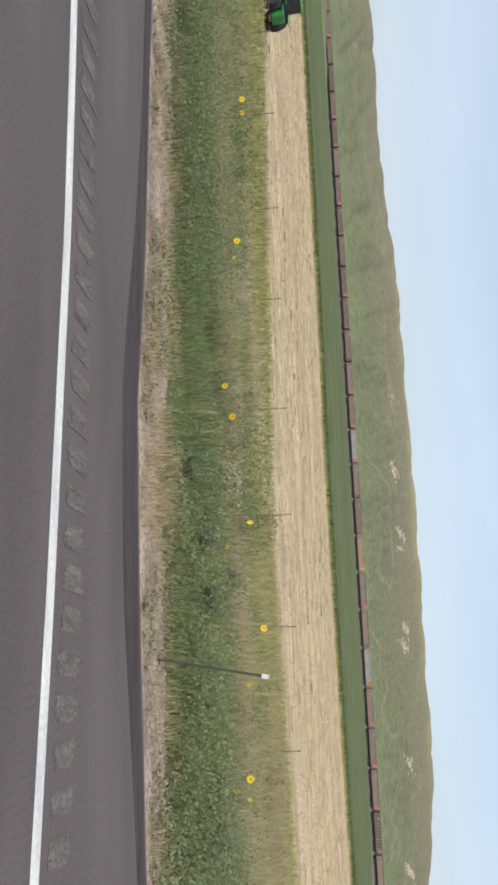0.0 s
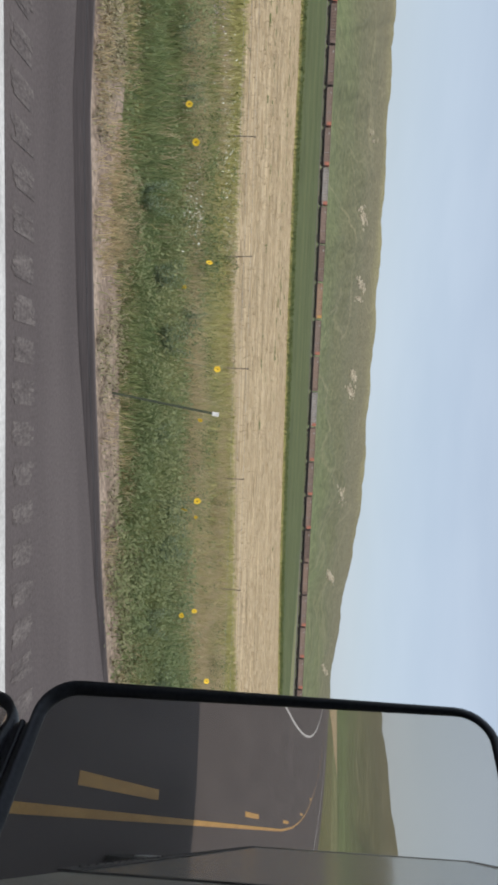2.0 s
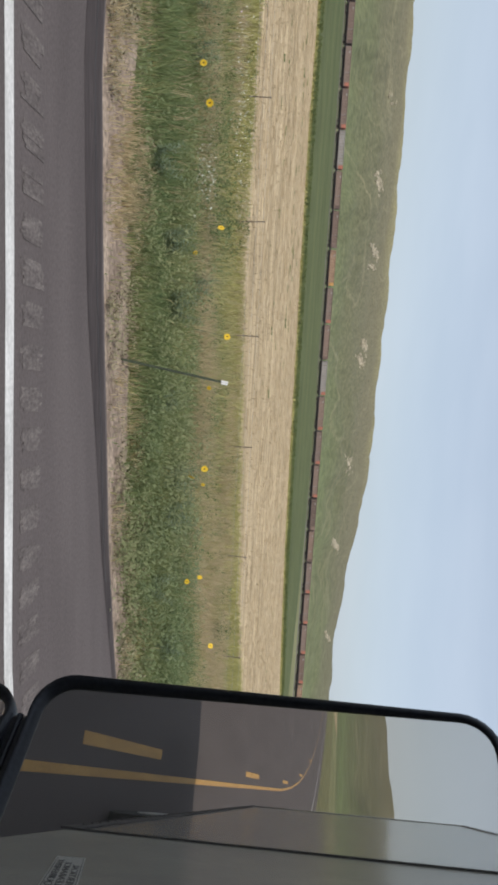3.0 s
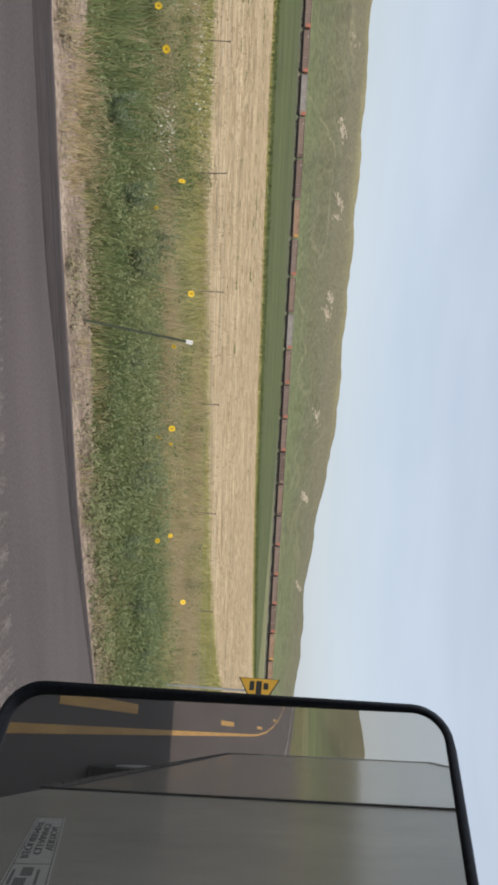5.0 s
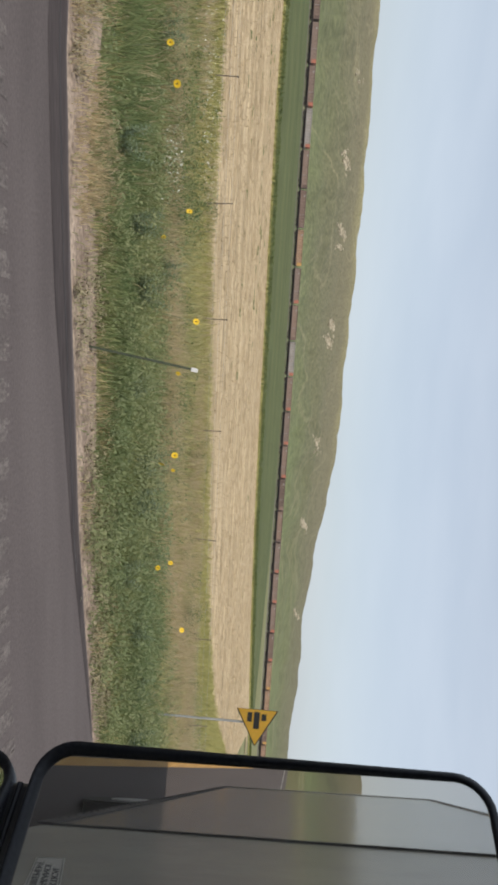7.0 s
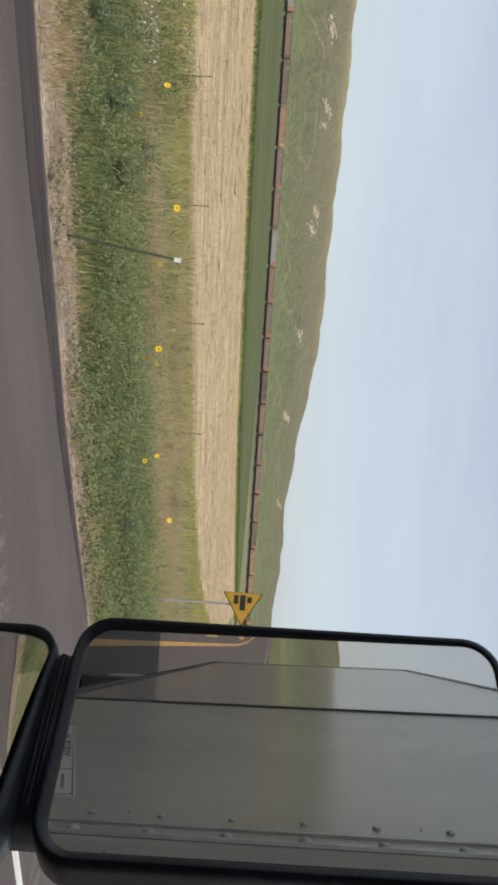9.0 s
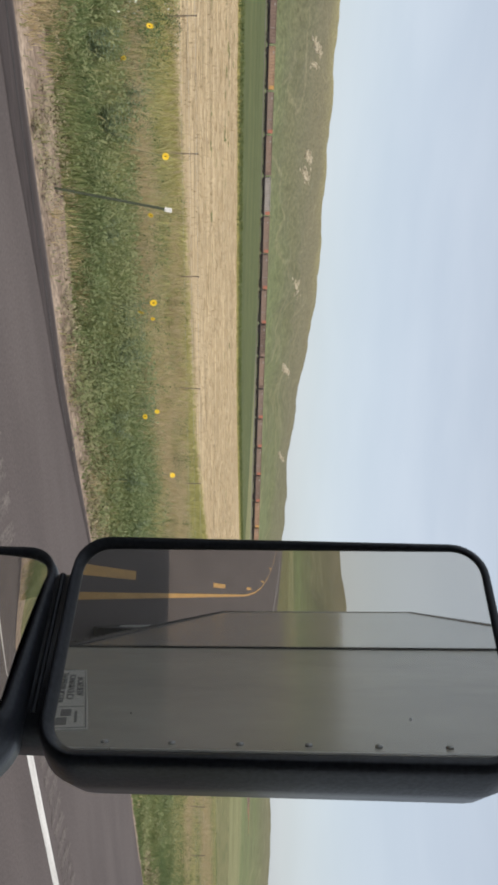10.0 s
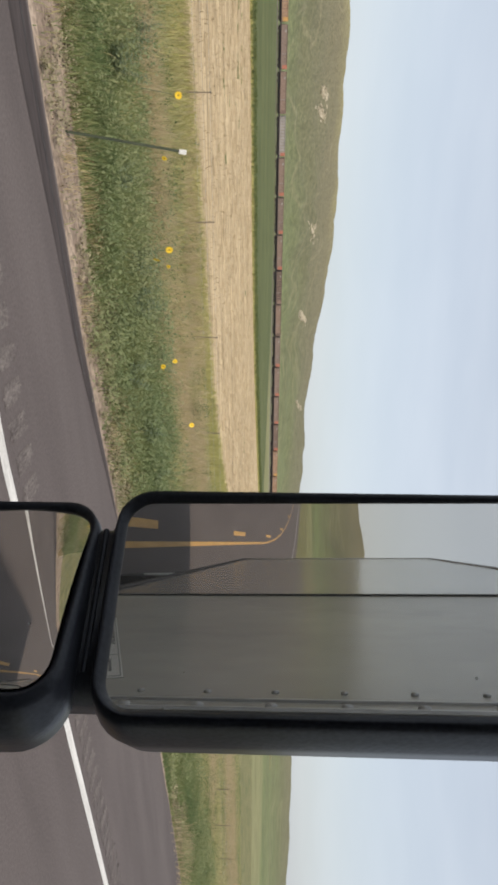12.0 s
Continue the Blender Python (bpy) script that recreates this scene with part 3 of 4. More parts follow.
# ---- hills ----
SKYLINE = [(-180, 1.0), (-130, 1.6), (-105, 3.6), (-92, 3.9), (-84, 3.2), (-72, 2.3), (-60, 2.2), (-50, 2.7), (-42, 3.15), (-37, 3.3), (-31, 3.55), (-27, 4.05), (-24, 4.3), (-20, 4.4),
           (-16, 4.55), (-12, 4.6), (-8, 4.7), (-3, 4.72), (1, 4.68), (5, 4.58), (9, 4.5), (12.5, 4.46), (15, 4.25), (17, 4.02), (19, 3.68), (21, 3.32),
           (24, 2.98), (26.5, 2.62), (28.5, 2.45), (31, 2.5), (33, 2.38), (35, 2.1), (38, 2.0), (42, 1.84), (48, 1.75), (55, 1.78), (60, 1.7), (65, 1.35),
           (71, 0.9), (80, 0.6), (110, 0.8), (150, 0.9), (180, 1.0)]
CREST = 1250.0


def lobes(a_, period, seed):
    """Rounded backs with sharp notches between them, 0 to 1."""
    pos = a_ / period + 1.5 * fractal(a_ * 10, a_ * 0, 45.0, seed)
    f_ = pos - np.floor(pos)
    return 1 - (2 * f_ - 1) ** 2


def hill_height(az, r):
    """Height of the hills at a bearing (degrees) and a distance: foot, flank with spurs and gullies, crest, then back down."""
    el = np.interp(az, [p[0] for p in SKYLINE], [p[1] for p in SKYLINE])
    el = el + np.minimum(1, el / 3) * (0.17 * (lobes(az, 5.2, 2.0) - 0.62) + 0.03 * (lobes(az, 1.7, 4.0) - 0.62)) + 0.05 * (fractal(az * 10, az * 0, 4.0, 5.0) - 0.5)
    x, y = r * np.sin(np.radians(az)), r * np.cos(np.radians(az))
    crest = CREST * np.tan(np.radians(el)) + 2.3
    s = np.clip((r - 330.0) / (CREST - 330.0), 0, 1)
    up = 0.10 * s + 0.90 * (s ** 1.35)
    spur = fractal(az * 14 + 30 * s, r * 0.15, 60.0, 21.0, 5) - 0.5
    spur2 = fractal(x, y, 90.0, 33.0, 4) - 0.5
    z = crest * (up + (0.32 * spur + 0.20 * spur2) * np.sin(np.pi * np.clip(s, 0, 1)) ** 0.8 * (1 - 0.35 * s))
    lean = az + 3.5 * (fractal(az * 6, r * 0.12, 60.0, 71.0, 3) - 0.5) + 1.5 * s
    gully = 0.028 * (1 - lobes(lean, 5.2, 2.0)) ** 2 + 0.010 * (1 - lobes(lean + 0.6 * s, 1.7, 4.0)) ** 2
    z = z - crest * gully * np.sin(np.pi * np.clip(s * 0.92, 0, 1)) ** 0.7
    back = np.clip((r - CREST) / 500.0, 0, 1)
    z = np.where(r > CREST, crest * (1 - back * back), z)
    limit = np.tan(np.radians(el)) * r + 2.3
    return np.minimum(z, limit) - 0.4 * (1 - s)


def build_hills():
    az = np.concatenate([np.arange(-180, -110, 2.5), np.arange(-110, -46, 0.8), np.arange(-46, 76, 0.2), np.arange(76, 180.1, 3.0)])
    rr = np.concatenate([np.arange(310, 700, 13.0), np.arange(700, 1251, 17.0), np.array([1250.0, 1330, 1450, 1750])])
    rr = np.unique(rr)
    A, R = np.meshgrid(az, rr)
    Zh = hill_height(A, R)
    verts = np.stack([R * np.sin(np.radians(A)), R * np.cos(np.radians(A)), Zh], -1).reshape(-1, 3)
    n, m_ = len(az), len(rr)
    i, j = np.meshgrid(np.arange(n - 1), np.arange(m_ - 1))
    q = np.stack([j * n + i, j * n + i + 1, (j + 1) * n + i + 1, (j + 1) * n + i], -1).reshape(-1)
    cnt = (n - 1) * (m_ - 1)
    ob = array_mesh("hills", verts, q[::1], np.arange(cnt) * 4, np.full(cnt, 4), HILL, smooth=True)
    tagged(ob, "long olive-green grass hills under a hazy sky", "hills", kind="structure")


def hill_point(az, el):
    """The place on the hillside that shows at this bearing and elevation."""
    r = np.linspace(360, 1245, 600)
    seen = np.degrees(np.arctan2(hill_height(np.full(600, float(az)), r) - 2.3, r))
    k = int(np.argmax(seen >= el)) if (seen >= el).any() else 590
    return Vector((r[k] * math.sin(radians(az)), r[k] * math.cos(radians(az)), float(hill_height(np.array([float(az)]), r[k:k + 1])[0])))


def build_outcrops():
    """Pale broken ledges: many flat, tilted slabs scattered along a scar."""
    spots = [(-3.7, 3.38, 13, 90), (-2.6, 3.25, 6, 24), (5.0, 3.0, 12, 70), (3.6, 3.15, 14, 50), (20.2, 2.03, 8, 46), (-9.0, 3.1, 16, 44), (27.6, 2.0, 12, 22), (13.5, 2.7, 14, 22), (-14.5, 3.6, 10, 10)]
    for az, el, spread, count in spots:
        c = hill_point(az, el)
        bm = bmesh.new()
        for k in range(count):
            along = random.gauss(0, spread * 0.34)
            up = random.gauss(0, 0.12) + along / spread * 0.3
            p = hill_point(az + math.degrees(along / c.length), el + up)
            s = random.uniform(0.7, 2.2)
            m = Matrix.Translation(p - c) @ Euler((random.uniform(-.5, .5), random.uniform(-.3, .3), random.uniform(0, 6))).to_matrix().to_4x4() @ Matrix.Diagonal((s * 1.9, s, s * 0.7, 1))
            bmesh.ops.create_icosphere(bm, subdivisions=1, radius=1.0, matrix=m)
        for v in bm.verts:
            v.co += Vector((random.uniform(-.25, .25), random.uniform(-.25, .25), random.uniform(-.2, .2)))
        ob = tagged(part("rock_outcrop", bm, ROCK), "pale eroded rock outcrop on the grass hillside", "rock outcrop", kind="stuff")
        ob.matrix_basis = Matrix.Translation(c)


# ---- railway ----
TRACK_Y, CAR = 282.0, 14.6


def build_track():
    xs = np.arange(-420, 1300, 40.0)
    n = len(xs)
    prof = [(-4.2, -0.1), (-2.2, 0.25), (2.2, 0.25), (4.2, -0.1)]
    verts = [(x, TRACK_Y + dy, z) for dy, z in prof for x in xs]
    faces = [(j * n + i, j * n + i + 1, (j + 1) * n + i + 1, (j + 1) * n + i) for j in range(3) for i in range(n - 1)]
    track = tagged(raw("railway_track", verts, faces, BALLAST), "raised gravel railway embankment with two rails", "railway", kind="structure")
    for dy in (-0.75, 0.75):
        part("rail", box(-420, 1280, TRACK_Y + dy - 0.04, TRACK_Y + dy + 0.04, 0.252, 0.43), RAIL, track)


def build_wagon(paint, end_paint, label, rib_paint=WAGON_RIB):
    w = thing("coal_wagon", label, "railway wagon", "coal train")
    L = CAR - 1.0
    bm = box(-L / 2, L / 2, -1.55, 1.55, 1.15, 3.45)
    top = max(bm.faces, key=lambda f_: f_.calc_center_median().z)
    bmesh.ops.inset_region(bm, faces=[top], thickness=0.1)
    bmesh.ops.translate(bm, verts=list(top.verts), vec=(0, 0, -0.45))
    part("body", bm, paint, w)
    for s in (-1, 1):
        part("top_chord", box(-L / 2, L / 2, s * 1.60 - 0.08, s * 1.60 + 0.08, 3.32, 3.50), paint, w)
        part("side_sill", box(-L / 2, L / 2, s * 1.60 - 0.08, s * 1.60 + 0.08, 1.08, 1.30), BOGIE, w)
    for k in range(13):
        x = -L / 2 + 0.5 + k * (L - 1.0) / 12
        part("rib", box(x - 0.07, x + 0.07, -1.68, -1.55, 1.32, 3.30), rib_paint, w)
    part("end_plate", box(L / 2 - 1.15, L / 2 + 0.05, -1.69, 1.62, 1.75, 3.46), end_paint, w, "painted rotary end plate")
    # bogies and underframe, built deep and dark to stand for shade below the train
    part("bogie_frame", box(-L / 2 + 0.7, -L / 2 + 3.3, -1.25, 1.25, 0.30, 1.1), BOGIE, w)
    part("bogie_frame", box(L / 2 - 3.3, L / 2 - 0.7, -1.25, 1.25, 0.30, 1.1), BOGIE, w)
    part("underframe_shade", box(-L / 2 + 0.1, L / 2 - 0.1, -1.0, 1.0, 0.22, 1.12), BOGIE, w)
    for cx in (-L / 2 + 1.1, -L / 2 + 2.9, L / 2 - 2.9, L / 2 - 1.1):
        part("wheel", rod((cx, -0.85, 0.46), (cx, -0.7, 0.46), 0.46, sides=14), BOGIE, w)
        part("wheel", rod((cx, 0.7, 0.46), (cx, 0.85, 0.46), 0.46, sides=14), BOGIE, w)
    # dark blocks added to fill the shaded gap between wagons
    for s in (-1, 1):
        part("end_platform", box(s * (L / 2 + 0.22) - 0.21, s * (L / 2 + 0.22) + 0.21, -1.3, 1.3, 0.55, 1.35), BOGIE, w, "dark end sill block standing for the shaded gap")
        part("end_ladder", box(s * (L / 2 + 0.10) - 0.08, s * (L / 2 + 0.10) + 0.08, -1.5, -1.1, 1.35, 2.7), BOGIE, w)
    part("coupler", box(-CAR / 2 + 0.02, -L / 2, -0.15, 0.15, 0.8, 1.05), BOGIE, w)
    part("coupler", box(L / 2, CAR / 2 - 0.02, -0.15, 0.15, 0.8, 1.05), BOGIE, w)
    if rib_paint is WAGON_RIB:
        part("stripe", box(2.1, 2.24, -1.72, -1.66, 1.4, 3.3), WAGON_GREY, w, "thin pale painted stripe")
    part("placard", box(-L / 2 + 1.6, -L / 2 + 2.3, -1.60, -1.552, 2.6, 3.1), WAGON_GREY, w)
    return w


def build_train():
    first = -20
    kinds = [build_wagon(WAGON, WAGON_RED, "rust-brown open coal wagon with a red end"),
             build_wagon(WAGON, WAGON, "plain rust-brown open coal wagon"),
             build_wagon(WAGON, WAGON_ORANGE, "rust-brown open coal wagon with an orange end"),
             build_wagon(WAGON_GREY, WAGON_RED, "weathered grey open coal wagon in the brown train"),
             build_wagon(WAGON_TAN, WAGON_ORANGE, "faded tan-orange open coal wagon with dark ribs", WAGON)]
    used = set()
    for k in range(first, 50):
        if k in (-4, 2):
            kind = 3
        elif k == -1:
            kind = 4
        elif k >= 12:
            kind = (4, 1, 4, 4, 2)[k % 5]
        elif k <= -6:
            kind = 1 if (k % 3) else 0
        elif k in (-2, 1, 6):
            kind = 1
        else:
            kind = 0 if (k * 7) % 5 < 4 else 1
        m = Matrix.Translation((k * CAR + 3.0, TRACK_Y, 0.432))
        if kind in used:
            copy_thing(kinds[kind], m)
        else:
            kinds[kind].matrix_basis = m
            used.add(kind)


# ---- verge plants ----
def scatter(n, x0, x1, y0, y1, keep=None):
    x, y = rng.uniform(x0, x1, n), rng.uniform(y0, y1, n)
    if keep is not None:
        k = rng.uniform(0, 1, n) < keep(x, y)
        x, y = x[k], y[k]
    return x, y


def wedge(x, y):
    """Thins plants that lie out behind and far ahead."""
    return np.where(x < -y * 1.05 - 2, 0.0, np.where(x > 30, 0.45, 1.0))


def build_plants():
    patch = lambda x, y: fractal(x, y * 1.6, 4.5, 41.0)
    # short tufts on the dirt
    x, y = scatter(70000, -16, 60, 7.12, 9.0, lambda x, y: wedge(x, y) * np.clip((fractal(x, y, 0.6, 3.3) - 0.46) * 6, 0, 1) * np.clip((y - 6.9) / 1.2, 0.05, 1))
    y = from_edge(x, y)
    tagged(blades("dirt_tufts", x, y, rng.uniform(0.03, 0.12, len(x)), rng.uniform(0.005, 0.012, len(x)), rng.uniform(0.2, 0.9, len(x)), DRY), "sparse dry grass tufts in the dirt", "grass", kind="stuff")
    # green grass
    x, y = scatter(640000, -18, 70, 7.12, 14.5, lambda x, y: wedge(x, y) * np.clip((y - 7.15 + 1.5 * np.clip((x - 1.5) / 4.5, 0, 1) - 1.25 * fractal(x, y * 0.6, 1.6, 71.0)) / 0.4, 0.03, 1) * (0.45 + 0.9 * np.clip(patch(x, y) * 2 - 0.6, 0, 1)) * np.clip((12.6 - y) / 2.4, 0.13, 1))
    h = (0.03 + 0.26 * fractal(x, y, 0.7, 5.5) ** 1.5 + 0.13 * fractal(x, y, 3.0, 15.5)) * np.clip((y - 7.1) / 1.6, 0.22, 1)
    y = from_edge(x, y)
    tagged(blades("verge_grass", x, y, h * rng.uniform(0.6, 1.25, len(x)), rng.uniform(0.007, 0.017, len(x)), rng.uniform(0.15, 0.7, len(x)), GRASS), "mixed green roadside grass", "grass", kind="stuff")
    # dry grass towards the field
    x, y = scatter(520000, -26, 75, 9.2, 33, lambda x, y: wedge(x, y) * np.clip((y - 9.9 - 2.4 * np.clip((-0.5 - x) / 5, 0, 1)) / 1.9, 0.08, 1) * (y < field_edge(x) + 0.4) * (0.35 + 0.75 * fractal(x, y * 2, 3.5, 8.5)) * np.where(y > 19, 0.7, 1))
    h = (0.05 + 0.26 * fractal(x, y, 1.0, 6.5) ** 1.4 + 0.12 * fractal(x, y, 4.0, 16.5)) * np.clip(1.3 - (y - 13) / 9, 0.45, 1)
    y = from_edge(x, y)
    tagged(blades("dry_grass", x, y, h * rng.uniform(0.6, 1.2, len(x)), rng.uniform(0.010, 0.022, len(x)), rng.uniform(0.15, 0.7, len(x)), DRY), "tall dry tan and yellow-green grass by the field", "grass", kind="stuff")
    x, y = scatter(110000, -26, 75, 15.0, 33, lambda x, y: wedge(x, y) * (y < field_edge(x)) * np.clip(fractal(x, y * 2, 5.0, 18.5) * 3 - 1.2, 0, 1))
    h = 0.12 + 0.16 * fractal(x, y, 3.0, 7.5)
    tagged(blades("field_edge_grass", x, y, h * rng.uniform(0.6, 1.2, len(x)), rng.uniform(0.010, 0.024, len(x)), rng.uniform(0.15, 0.6, len(x)), GRASS), "green grass patches by the field edge", "grass", kind="stuff")
    x = rng.uniform(-28, 42, 52000)
    y = field_edge(x) + 0.35 - np.abs(rng.normal(0, 1.5, len(x))) * (0.5 + fractal(x, x * 0, 4.0, 27.0))
    tagged(blades("edge_grass", x, y, rng.uniform(0.12, 0.36, len(x)) * (0.6 + 0.7 * fractal(x, y, 2.0, 28.0)), rng.uniform(0.012, 0.026, len(x)), rng.uniform(0.1, 0.6, len(x)), FRINGE), "yellow-green grass lining the stubble's edge", "grass", kind="stuff")
    # drifts of seeded tan grass through the green, and one long band of it that bears away from the road
    band = lambda x: np.interp(x, [-26, 0, 4, 8, 14, 30], [12.0, 11.9, 12.6, 14.4, 17.0, 24.0]) + 0.9 * (fractal(x, x * 0, 5.0, 24.5) - 0.5)
    thick = lambda x: np.interp(x, [-6, 2, 8, 30], [0.60, 0.75, 1.5, 2.6]) * (0.6 + 0.8 * fractal(x, x * 0, 3.0, 34.5))
    x, y = scatter(620000, -20, 60, 9.0, 27.0, lambda x, y: wedge(x, y) * (y < field_edge(x)) * np.clip(0.8 * np.clip((y - 9.0) / 1.5, 0, 1) * (y < 17.5) * np.clip((fractal(x * 0.45, y * 1.5, 2.6, 23.5) - 0.57) * 6, 0, 1)
        + np.exp(-((y - band(x)) / thick(x)) ** 2) * np.clip(fractal(x, y, 2.4, 25.5) * 3.2 - 0.6, 0, 1), 0, 1))
    h = 0.16 + 0.34 * fractal(x, y, 0.8, 26.5)
    tagged(blades("seeded_grass", x, y, h * rng.uniform(0.6, 1.25, len(x)), rng.uniform(0.006, 0.013, len(x)), rng.uniform(0.1, 0.5, len(x)), SEED), "fine tan seeded grass drifting through the verge", "grass", kind="stuff")
    # long dry stalks in clumps on the dirt shoulder
    cx, cy = scatter(1300, -14, 5, 7.25, 8.7, lambda x, y: wedge(x, y) * np.clip((fractal(x * 0.8, y * 1.4, 1.2, 181.0) - 0.63) * 7, 0.03, 1))
    n, per = len(cx), 30
    x = (cx[:, None] + rng.normal(0, 0.10, (n, per))).ravel()
    y = np.maximum((cy[:, None] + rng.normal(0, 0.10, (n, per))).ravel(), 7.1)
    h = np.repeat(rng.uniform(0.06, 0.18, n), per) * rng.uniform(0.5, 1.1, n * per)
    tagged(blades("shoulder_grass", x, from_edge(x, y), h, rng.uniform(0.006, 0.012, n * per), rng.uniform(0.3, 1.0, n * per), SEED), "tufts of bleached grass on the dirt shoulder", "grass", kind="stuff")
    # leafy weeds: clumps of leaves on upright stems
    cx, cy = scatter(8400, -18, 70, 7.3, 15.2, lambda x, y: wedge(x, y) * np.clip((y - 7.9 + 1.2 * np.clip(x / 4, 0, 1)) / 0.5, 0, 1) * np.clip((fractal(x * 0.7, y * 1.4, 2.6, 51.0) - 0.42) * 5, 0.05, 1) * np.clip((12.3 - y + 2.6 * (fractal(x, y, 2.2, 58.0) - 0.5)) / 2.2, 0.04, 1))
    n = len(cx)
    per = 70
    ht = (0.16 + 0.62 * fractal(cx, cy, 1.5, 57.0) ** 1.3 + rng.uniform(0, 0.15, n)) * np.clip((cy - 7.2) / 1.8, 0.3, 1)
    sp = rng.uniform(0.08, 0.22, n)
    f = rng.uniform(0.12, 1, (n, per))
    x = (cx[:, None] + rng.normal(0, 1, (n, per)) * sp[:, None]).ravel()
    y = (cy[:, None] + rng.normal(0, 1, (n, per)) * sp[:, None]).ravel()
    z = (ht[:, None] * f).ravel()
    y = from_edge(x, y)
    tagged(leaves("weed_leaves", x, y, z, rng.uniform(0.028, 0.085, n * per), WEED), "leafy grey-green roadside weeds", "weeds", kind="stuff")
    # tall dark weeds between the leafy ones and the fence
    cx, cy = scatter(5200, -20, 26, 10.6, 16.2, lambda x, y: wedge(x, y) * np.clip((fractal(x * 0.5, y * 1.3, 3.0, 151.0) - 0.43) * 5, 0, 1) * np.clip((y - 10.6) / 1.2, 0, 1) * np.clip((16.4 - y) / 1.0, 0, 1) * np.clip((1.5 - x) / 5, 0.16, 1))
    n, per = len(cx), 60
    ht = 0.22 + 0.55 * fractal(cx, cy, 1.7, 157.0) + rng.uniform(0, 0.12, n)
    sp = rng.uniform(0.06, 0.16, n)
    f = rng.uniform(0.08, 1, (n, per))
    x = (cx[:, None] + rng.normal(0, 1, (n, per)) * sp[:, None] * (1.15 - 0.75 * f)).ravel()
    y = (cy[:, None] + rng.normal(0, 1, (n, per)) * sp[:, None] * (1.15 - 0.75 * f)).ravel()
    tagged(leaves("tall_weeds", x, y, (ht[:, None] * f).ravel(), rng.uniform(0.025, 0.075, n * per), DARK_WEED), "tall dark green weeds growing towards the fence", "weeds", kind="stuff")
    # stubble stalks
    x, y = scatter(150000, -75, 80, 16.6, 66.5, lambda x, y: (y > field_edge(x)) * (y < crop_line(x) - 0.5) * (x > -y * 1.05) * (x < y * 1.15 + 8) * np.clip(1.25 - (y - 18) / 55, 0.3, 1))
    y = np.round(y / 0.38) * 0.38 + rng.normal(0, 0.05, len(y))
    tagged(blades("stubble", x, y, rng.uniform(0.05, 0.13, len(x)), rng.uniform(0.010, 0.022, len(x)), rng.uniform(0.1, 1.2, len(x)), STRAW), "cut straw stalks in rows", "stubble", kind="stuff")
    # straw lying in swaths along the rows
    x, y = scatter(80000, -75, 80, 16.8, 66.5, lambda x, y: (y > field_edge(x) + 0.2) * (y < crop_line(x) - 0.5) * (x > -y * 1.05) * (x < y * 1.15 + 8) * np.clip((fractal(x * 0.3, y * 4, 3.0, 91.0) - 0.4) * 4, 0.08, 1))
    tagged(lying("straw_litter", x, y, rng.uniform(0.15, 0.7, len(x)), rng.uniform(0.010, 0.026, len(x)), STRAW), "loose straw lying along the rows", "straw", kind="stuff")
    # cushions of low plants on the dirt
    cx, cy = scatter(9000, -14, 50, 7.15, 9.2, lambda x, y: wedge(x, y) * np.clip((fractal(x, y * 1.5, 1.3, 81.0) - 0.44) * 5, 0.03, 1))
    n, per = len(cx), 30
    sp = rng.uniform(0.03, 0.11, n)
    x = (cx[:, None] + rng.normal(0, 1, (n, per)) * sp[:, None]).ravel()
    y = np.maximum((cy[:, None] + rng.normal(0, 1, (n, per)) * sp[:, None]).ravel(), 7.08)
    z = (rng.uniform(0.01, 0.09, n)[:, None] * rng.uniform(0.0, 1, (n, per))).ravel()
    y = from_edge(x, y)
    tagged(leaves("low_plants", x, y, z, rng.uniform(0.02, 0.06, n * per), LOW), "low straggling plants on the dirt shoulder", "weeds", kind="stuff")
    x, y = scatter(16000, -75, 90, -1.6, 0.4)
    y = y + crop_line(x)
    tagged(blades("field_fringe", x, y, rng.uniform(0.10, 0.30, len(x)), rng.uniform(0.03, 0.06, len(x)), rng.uniform(0.2, 0.9, len(x)), FRINGE), "yellow-green weeds along the crop's edge", "weeds", kind="stuff")
    for label, mat_, spots in (("small white flower heads in the verge", BLOOM, [(-3.2, 14.6, 0.9), (-4.2, 14.2, 0.8), (-2.3, 15.2, 0.7), (-1.6, 10.8, 0.3)]), ("small pale mauve flower heads in the verge", MAUVE, [(-6.0, 12.6, 0.45), (-5.4, 12.4, 0.35)])):
        x = np.concatenate([rng.normal(a_, c_, 170) for a_, b_, c_ in spots])
        y = np.concatenate([rng.normal(b_, c_ * 0.7, 170) for a_, b_, c_ in spots])
        y = from_edge(x, y)
        tagged(leaves("small_blooms", x, y, rng.uniform(0.22, 0.5, len(x)), rng.uniform(0.025, 0.055, len(x)), mat_), label, "flowers", kind="stuff")
    # weeds in the stubble and the crop's ragged edge
    x, y = scatter(26000, -75, 90, -0.8, 3.2)
    y = y + crop_line(x)
    tagged(blades("crop_edge", x, y, rng.uniform(0.22, 0.50, len(x)), rng.uniform(0.03, 0.08, len(x)), rng.uniform(0.2, 0.8, len(x)), CROP_EDGE), "ragged leafy edge of the green crop", "crop", kind="stuff")
    x, y = scatter(9000, -60, 80, 18.5, 55.0, lambda x, y: (y > field_edge(x) + 1) * np.clip((fractal(x * 0.25, y * 3.0, 3.0, 61.0) - 0.63) * 9, 0, 1))
    tagged(lying("field_weeds", x, y, rng.uniform(0.10, 0.55, len(x)), rng.uniform(0.02, 0.07, len(x)), CROP_EDGE), "dark low weeds scattered in the stubble", "weeds", kind="stuff")


